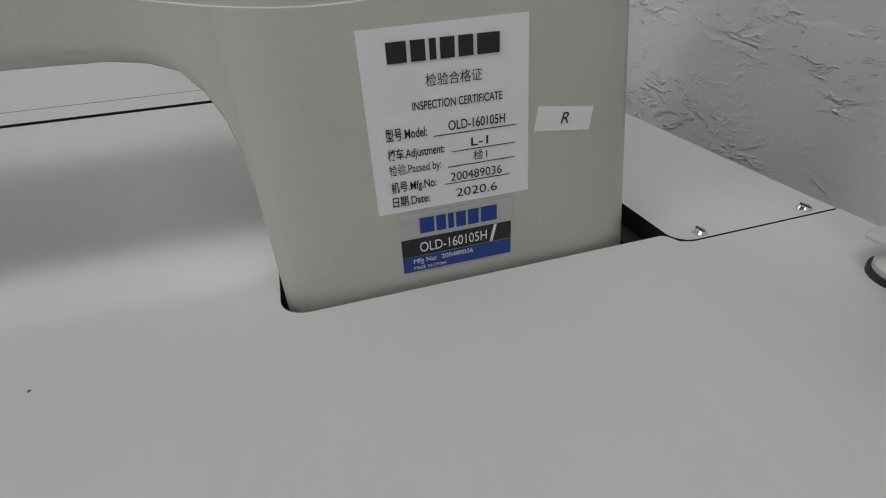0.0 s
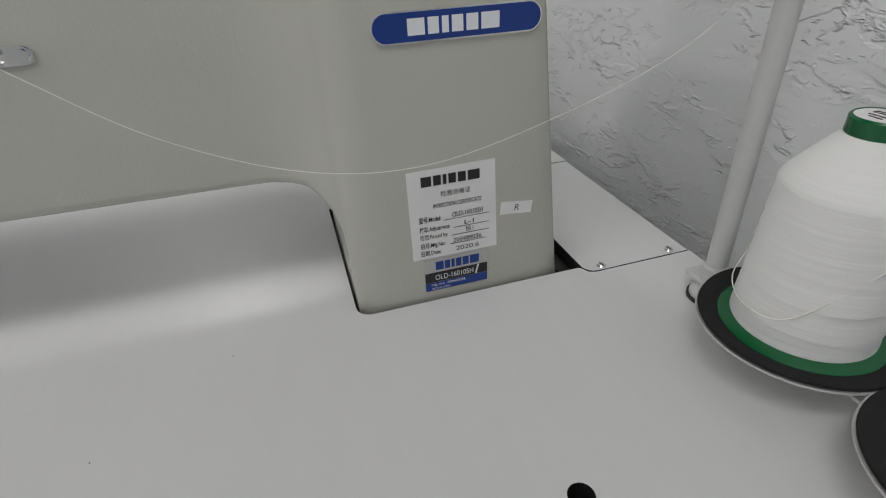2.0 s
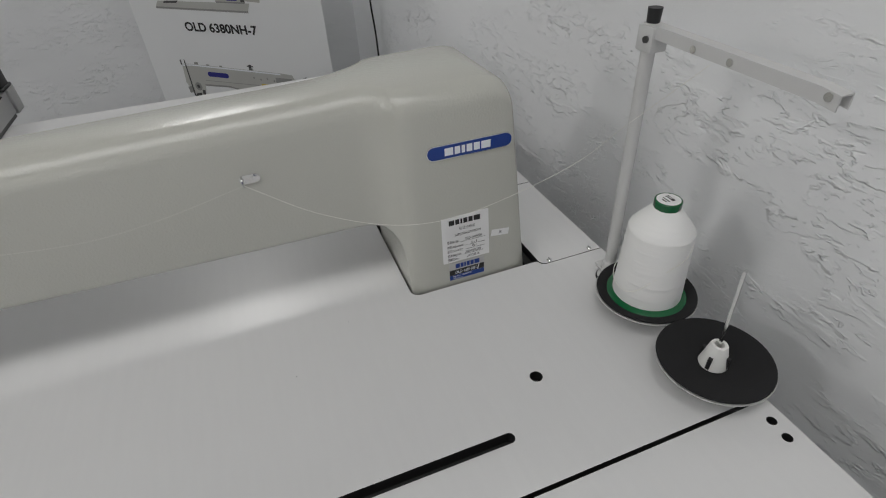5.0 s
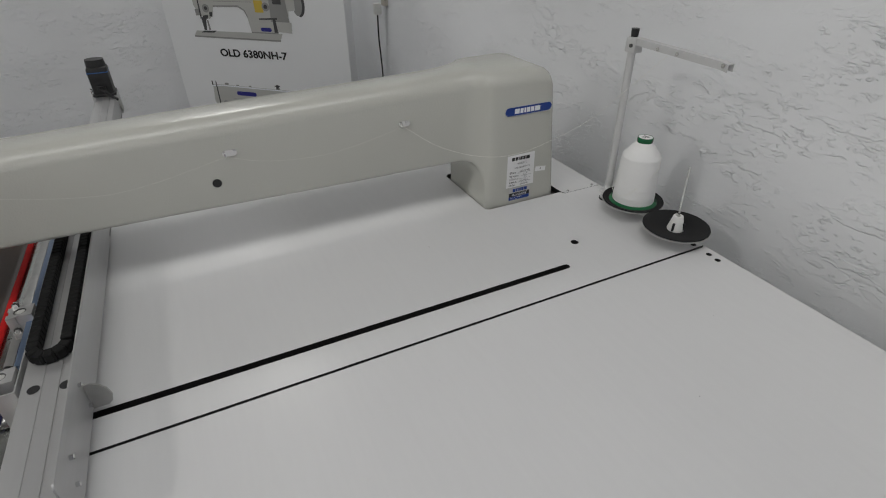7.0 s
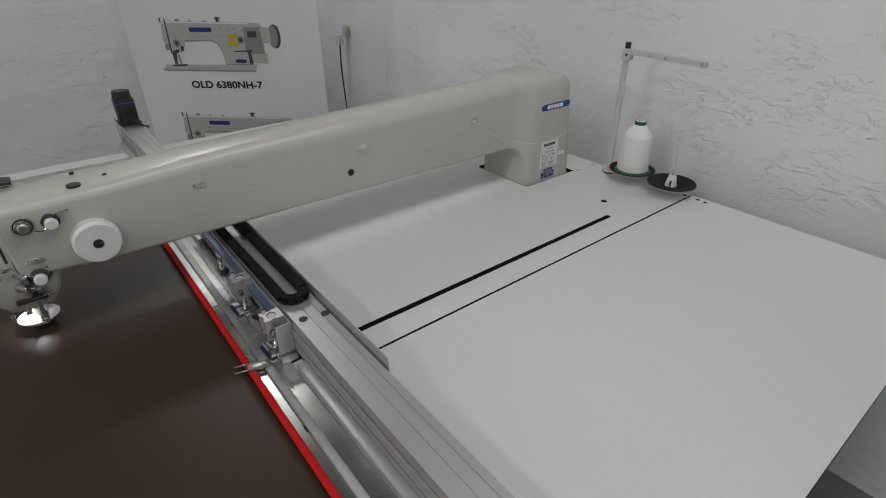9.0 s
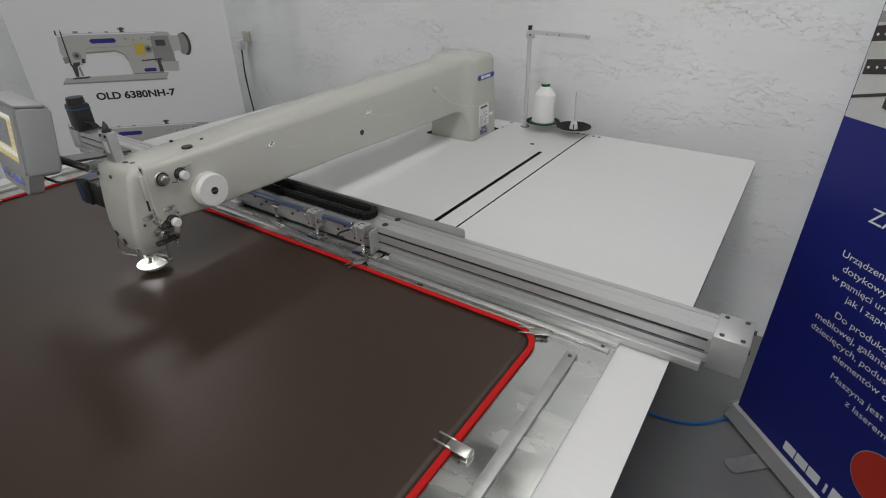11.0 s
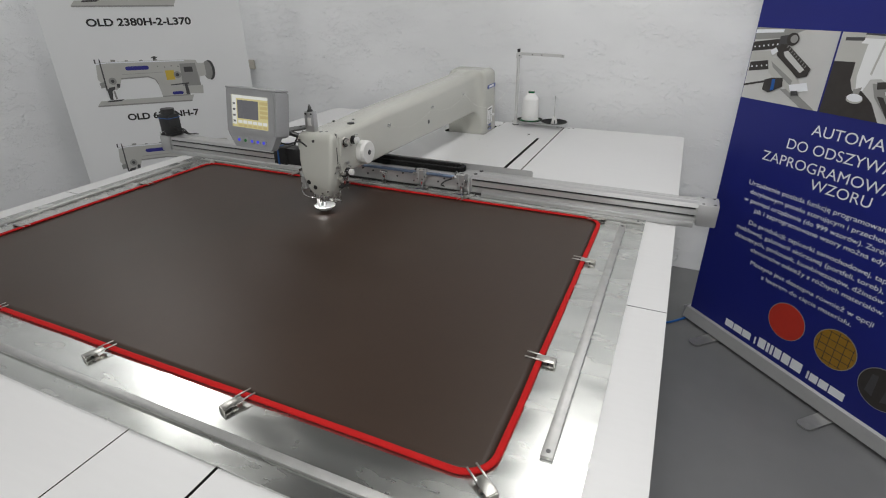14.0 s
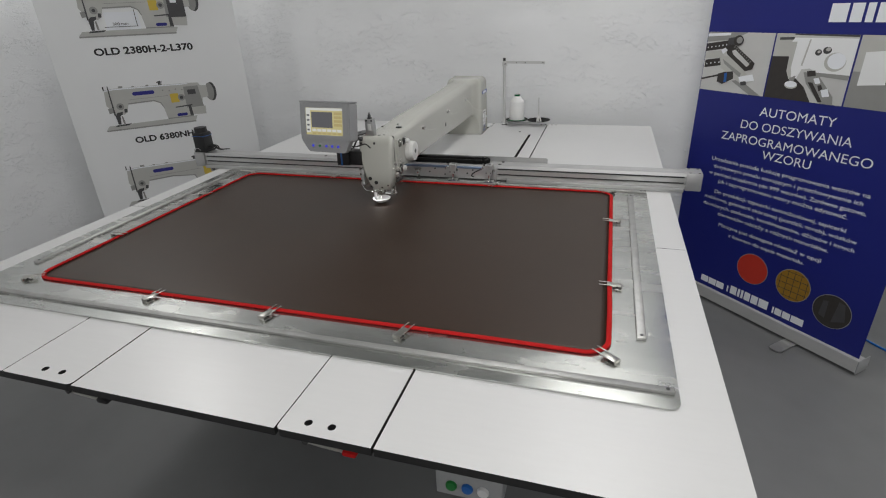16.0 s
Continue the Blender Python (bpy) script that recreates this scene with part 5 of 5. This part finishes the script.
# printed measure arrow of the upper machine
flat_print("print_field", [(-1.529, 1.442), (-1.349, 1.442), (-1.349, 1.540), (-1.529, 1.540)], PRINTW, left, Matrix(), 0.0008)
flat_print("print_rule", [(-1.539, 1.458), (-1.359, 1.458), (-1.359, 1.461), (-1.539, 1.461)], INK, left, Matrix(), 0.0040)
flat_print("print_rule", [(-1.369, 1.458), (-1.366, 1.458), (-1.366, 1.550), (-1.369, 1.550)], INK, left, Matrix(), 0.0040)
lettering("300 mm", Matrix.Translation((-1.454, 1.468, 0.0040)), 0.016, INK, left, 0.08, "CENTER")

RM = banner_frame(0.6897, -0.7241, -0.7241, -0.6897, -0.8983) @ Matrix.Translation((0.032, 0.004, 0))
right = rollup("rollup_banner", "navy blue roll-up banner with white text and photos", RM, -0.416, 0.570, 2.05, NAVY, "silver cassette base")
flat_print("print_photo", rounded(-0.413, -0.088, 1.068, 1.329, 0), PRINTL, right, Matrix(), 0.0008)
flat_print("print_photo", rounded(-0.081, 0.236, 1.068, 1.329, 0), PRINTL, right, Matrix(), 0.0008)
flat_print("print_photo", rounded(0.243, 0.5685, 1.068, 1.329, 0), PRINTL, right, Matrix(), 0.0008)


def pr(pts, mat, z):
    flat_print("print_shape", pts, mat, right, Matrix(), z)


def photo_shape(s0, s1, pts, mat, z):
    """A flat shape inside one printed photo; points run 0..1 across and 0..1 down."""
    pr([(s0 + (s1 - s0) * u, 1.329 - 0.261 * v) for u, v in pts], mat, z)


def oval(cu, cv, ru, rv, n=22):
    return [(cu + ru * math.cos(2 * math.pi * k / n), cv - rv * math.sin(2 * math.pi * k / n)) for k in range(n)]


# photo of a gantry
GANTRY = (
    ([(0, 0), (0, 1), (1, 1), (1, 0)], PRINTS), ([(0, 0), (0, 0.17), (0.40, 0.12), (0.62, 0)], PRINTG),
    ([(0, 0.03), (0, 0.08), (0.36, 0.05), (0.36, 0.01)], PRINTW), ([(0, 0.34), (0, 0.46), (0.30, 0.42), (0.30, 0.30)], PRINTL),
    ([(0, 0.20), (0, 0.33), (0.36, 0.26), (0.36, 0.13)], PRINTB), ([(0.02, 0.48), (0.02, 0.61), (0.30, 0.55), (0.30, 0.42)], PRINTB),
    ([(0, 0.80), (0, 0.83), (0.30, 0.73), (0.30, 0.70)], PRINTB), ([(0.50, 0.80), (0.80, 1.0), (0.97, 1.0), (0.62, 0.76)], PRINTG),
    ([(0.24, 0.38), (0.30, 0.60), (0.66, 0.84), (0.80, 0.76), (0.44, 0.40)], PRINTL), ([(0.30, 0.44), (0.34, 0.52), (0.62, 0.74), (0.62, 0.66)], PRINTG),
    ([(0.27, 0.70), (0.27, 0.84), (0.36, 0.87), (0.52, 0.76), (0.50, 0.64), (0.36, 0.66)], PRINTB), ([(0.37, 0.68), (0.38, 0.84), (0.42, 0.82), (0.41, 0.67)], BLUEPL),
    ([(0.34, 0.10), (0.34, 0.24), (0.54, 0.20), (0.54, 0.05)], PRINTD), (oval(0.50, 0.13, 0.075, 0.085), PRINTB), (oval(0.515, 0.125, 0.045, 0.052), PRINTG),
    ([(0.33, 0.26), (0.36, 0.36), (0.68, 0.62), (0.78, 0.58), (0.80, 0.48), (0.46, 0.20), (0.38, 0.20)], PRINTB), ([(0.43, 0.30), (0.46, 0.36), (0.69, 0.55), (0.73, 0.50), (0.48, 0.28)], PRINTS),
    ([(0.60, 0.72), (0.64, 0.82), (0.84, 0.76), (0.80, 0.66)], PRINTW), ([(0.64, 0.80), (0.66, 0.86), (0.74, 0.84), (0.72, 0.78)], PRINTD), ([(0.26, 0.30), (0.30, 0.36), (0.36, 0.30), (0.32, 0.25)], PRINTW))
for k, (pts, mat) in enumerate(GANTRY):
    photo_shape(-0.413, -0.088, pts, mat, 0.0011 + 0.00025 * k)
for k in range(6):
    photo_shape(-0.413, -0.088, oval(0.04 + 0.058 * k, 0.265 - 0.0115 * k, 0.010, 0.013, 8), PRINTW, 0.0056)
for k in range(4):
    photo_shape(-0.413, -0.088, oval(0.06 + 0.065 * k, 0.540 - 0.013 * k, 0.010, 0.013, 8), PRINTW, 0.0056)
for k in range(9):
    f = k / 9
    photo_shape(-0.413, -0.088, [(0.47 + 0.30 * f, 0.21 + 0.26 * f), (0.455 + 0.30 * f, 0.24 + 0.26 * f), (0.463 + 0.30 * f, 0.248 + 0.26 * f), (0.478 + 0.30 * f, 0.218 + 0.26 * f)], PRINTG, 0.0056)
# photo of the head
HEAD = (
    ([(0, 0), (0, 1), (1, 1), (1, 0)], PRINTS), ([(0, 0), (0, 0.36), (0.25, 0.34), (0.25, 0)], PRINTL), ([(0.05, 0.06), (0.05, 0.10), (0.24, 0.09), (0.24, 0.05)], PRINTD),
    ([(0, 0.35), (0, 1), (0.62, 1), (0.50, 0.78), (0.30, 0.60), (0.22, 0.34)], PRINTB), ([(0.24, 0.02), (1, 0.03), (1, 0), (0.24, 0)], PRINTD),
    ([(0.22, 0.12), (0.25, 0.06), (1, 0.05), (1, 0.56), (0.60, 0.55), (0.52, 0.50), (0.42, 0.52), (0.38, 0.66), (0.28, 0.68), (0.23, 0.56)], BANNERW),
    ([(0.22, 0.12), (0.23, 0.56), (0.28, 0.68), (0.31, 0.66), (0.28, 0.50), (0.29, 0.12)], PRINTL), ([(0.44, 0.08), (0.40, 0.46), (0.42, 0.47), (0.46, 0.08)], PRINTL), ([(0.60, 0.55), (1, 0.56), (1, 0.63), (0.62, 0.60)], PRINTG),
    (oval(0.80, 0.385, 0.125, 0.135, 30), PRINTL), (oval(0.815, 0.37, 0.105, 0.115, 30), PRINTW),
    (oval(0.58, 0.26, 0.040, 0.045), PRINTD), (oval(0.68, 0.225, 0.050, 0.050), PRINTD), (oval(0.69, 0.21, 0.028, 0.028), PRINTL), (oval(0.585, 0.25, 0.018, 0.020), PRINTL),
    ([(0.29, 0.66), (0.31, 0.74), (0.35, 0.74), (0.37, 0.62)], PRINTG), (oval(0.33, 0.77, 0.085, 0.055), PRINTL), (oval(0.33, 0.755, 0.080, 0.048), PRINTW),
    ([(0.46, 0.56), (0.52, 0.72), (0.74, 1.0), (0.90, 1.0), (0.88, 0.88), (0.62, 0.55)], PRINTG), ([(0.50, 0.54), (0.52, 0.62), (0.62, 0.60), (0.60, 0.52)], PRINTB),
    ([(0.54, 0.70), (0.72, 0.98), (0.77, 0.97), (0.60, 0.70)], PRINTB), ([(0.60, 0.64), (0.64, 0.72), (0.70, 0.70), (0.66, 0.62)], PRINTW), ([(0.72, 0.80), (0.76, 0.90), (0.84, 0.88), (0.80, 0.77)], PRINTW), ([(0.67, 0.74), (0.70, 0.82), (0.74, 0.78), (0.71, 0.72)], PRINTB))
for k, (pts, mat) in enumerate(HEAD):
    photo_shape(-0.081, 0.236, pts, mat, 0.0011 + 0.0002 * k)
# photo of a hall
pr([(0.243, 1.068), (0.243, 1.20), (0.568, 1.20), (0.568, 1.068)], PRINTG, 0.0011)
pr([(0.27, 1.15), (0.27, 1.27), (0.36, 1.28), (0.36, 1.16)], BANNERW, 0.0014)
pr([(0.40, 1.13), (0.40, 1.25), (0.52, 1.26), (0.52, 1.14)], PRINTD, 0.0014)
bars(right, Matrix.Translation((-0.02 + 0.13, 1.372, 0.001)), 0, 0.066, (0.062, 0.042, 0.026, 0.044, 0.048, 0.074), PRINTW, 0.16, 0.0006)
CT = 0.076
for txt, z, h, w in (("AUTOMATY", 0.985, 0.040, 0.32), ("DO ODSZYWANIA", 0.918, 0.040, 0.475), ("ZAPROGRAMOWANEGO", 0.852, 0.040, 0.652), ("WZORU", 0.798, 0.040, 0.215),
                     ("Urządzenie posiada funkcję programowania wzorów na", 0.740, 0.0195, 0.705), ("dotykowym panelu sterującym i przechowywanie ich", 0.704, 0.0195, 0.672), ("w pamięci urządzenia (do 999 wzorów). Zarówno gotowe,", 0.668, 0.0195, 0.712), ("jak i zaprogramowane wzory można edytować.", 0.634, 0.0195, 0.595),
                     ("Do produkcji: tapicerki samochodowej, tapicerki", 0.578, 0.0195, 0.612), ("meblowej, galanterii skórzanej (portfeli, toreb), wózków", 0.543, 0.0195, 0.712), ("dziecięcych, poduszek, kombinezonów, dżinsów i innych", 0.507, 0.0195, 0.712), ("elementów odzieży z różnych materiałów.", 0.470, 0.0195, 0.530),
                     ("Maszyna jest dostępna również w opcji", 0.416, 0.0195, 0.498), ("z laserem do cięcia materiału.", 0.378, 0.0195, 0.372)):
    lettering(txt, Matrix.Translation((CT, z, 0.0012)), h, PRINTW, right, w, "CENTER", bold=0.0)
bars(right, Matrix.Translation((-0.213, 0.088, 0.001)), 0, 0.034, (0.042, 0.042, 0.042), PRINTW, 0.12, 0.0006)
bars(right, Matrix.Translation((-0.060, 0.088, 0.001)), 0, 0.034, (0.008,), PRINTW, 0.12, 0.0006)
bars(right, Matrix.Translation((-0.040, 0.088, 0.001)), 0, 0.044, (0.034, 0.012, 0.012, 0.030, 0.034, 0.046), PRINTW, 0.14, 0.0006)
bars(right, Matrix.Translation((0.182, 0.088, 0.001)), 0, 0.034, (0.008, 0.032, 0.036, 0.056), PRINTW, 0.14, 0.0006)
for cx, cz, mat in ((0.044, 0.262, PRINTR), (0.242, 0.264, GOLD), (0.421, 0.220, PRINTB)):
    pr(circle(cx, cz, 0.078, 40), PRINTG, 0.0009)
    pr(circle(cx, cz, 0.0755, 40), mat, 0.0013)
for k in range(-2, 3):
    a = 0.030 * k
    h = math.sqrt(max(0.0, 0.072 ** 2 - a * a)) * 0.98
    pr([(0.242 + a - 0.0012, 0.264 - h), (0.242 + a + 0.0012, 0.264 - h), (0.242 + a + 0.0012, 0.264 + h), (0.242 + a - 0.0012, 0.264 + h)], PRINTB, 0.0016)
    pr([(0.242 - h, 0.264 + a - 0.0012), (0.242 + h, 0.264 + a - 0.0012), (0.242 + h, 0.264 + a + 0.0012), (0.242 - h, 0.264 + a + 0.0012)], PRINTB, 0.0018)
pr([(0.374, 0.187), (0.379, 0.257), (0.399, 0.262), (0.401, 0.177)], PRINTD, 0.0016)
pr([(0.429, 0.172), (0.439, 0.277), (0.464, 0.272), (0.479, 0.197)], PRINTD, 0.0016)

# ---- wall socket and cables ----
sock = thing("wall_socket", "old cream wall socket with a plug in it", "socket", at=(-2.69, Y1, 0.99))
part("socket_box", fresh_box(-0.026, 0.026, -0.024, 0, 0.0, 0.062, 0.006), material("aged_cream_plastic", (0.50, 0.47, 0.41), 0.5, grain=0.06), sock)
part("plug", fresh_box(-0.05, -0.012, -0.065, -0.024, -0.045, 0.012, 0.008), WHITEPL, sock, "white plug")
part("cord", sweep(bezier([(-0.032, -0.045, -0.04), (-0.034, -0.045, -0.09), (-0.05, -0.04, -0.18), (-0.06, -0.03, -0.30), (-0.045, -0.03, -0.45), (-0.02, -0.02, -0.75), (0.05, -0.02, -1.012)], 8), 0.0045, 8), BLACK, sock, "black cord")
hose = thing("air_hose", "thin blue air hose lying on the floor", "hose", at=(0, 0, 0))
part("tube", sweep(bezier([(-0.10, 0.75, 0.005), (0.25, 0.78, 0.005), (0.48, 0.98, 0.005), (0.75, 0.92, 0.005), (1.10, 0.60, 0.005), (1.35, 0.30, 0.005), (1.9, 0.1, 0.005)], 10), 0.005, 8), CABLEBLUE, hose)

# ---- under the front edge ----
bx = thing("button_box", "pale metal button box with three buttons under the table", "button box")
part("box_body", fresh_box(-0.285, -0.165, -1.402, -1.352, 0.700, 0.7568, 0.003), GREYPL, bx)
for x, mat in ((-0.256, BUTTONG), (-0.227, BLUEPL), (-0.199, BUTTONW)):
    part("button", lathe([(0.0105, 0), (0.0105, 0.003), (0.0090, 0.0055), (0.001, 0.006)], 22, pose(x, -1.402, 0.726, 90, 0, 0)), mat, bx)
for hx in (-0.52, -1.12):
    cl = thing("support_hinge", "steel folding hinge with a red grip under the table edge", "hinge", "hinges under the table")
    part("hinge_plate", fresh_box(hx - 0.05, hx + 0.03, -1.385, -1.32, 0.738, 0.7568, 0.002), NICKEL, cl)
    part("hinge_arm", sweep([(hx - 0.045, -1.386, 0.742), (hx, -1.385, 0.734), (hx + 0.05, -1.384, 0.731)], 0.004, 8), NICKEL, cl)
    part("hinge_pin", fresh_cyl((hx - 0.03, -1.394, 0.742), (hx - 0.03, -1.37, 0.742), 0.006, seg=14), DARKMETAL, cl)
    part("grip", fresh_box(hx + 0.045, hx + 0.074, -1.392, -1.374, 0.724, 0.736, 0.004), RED if hx > -1 else BLACK, cl)
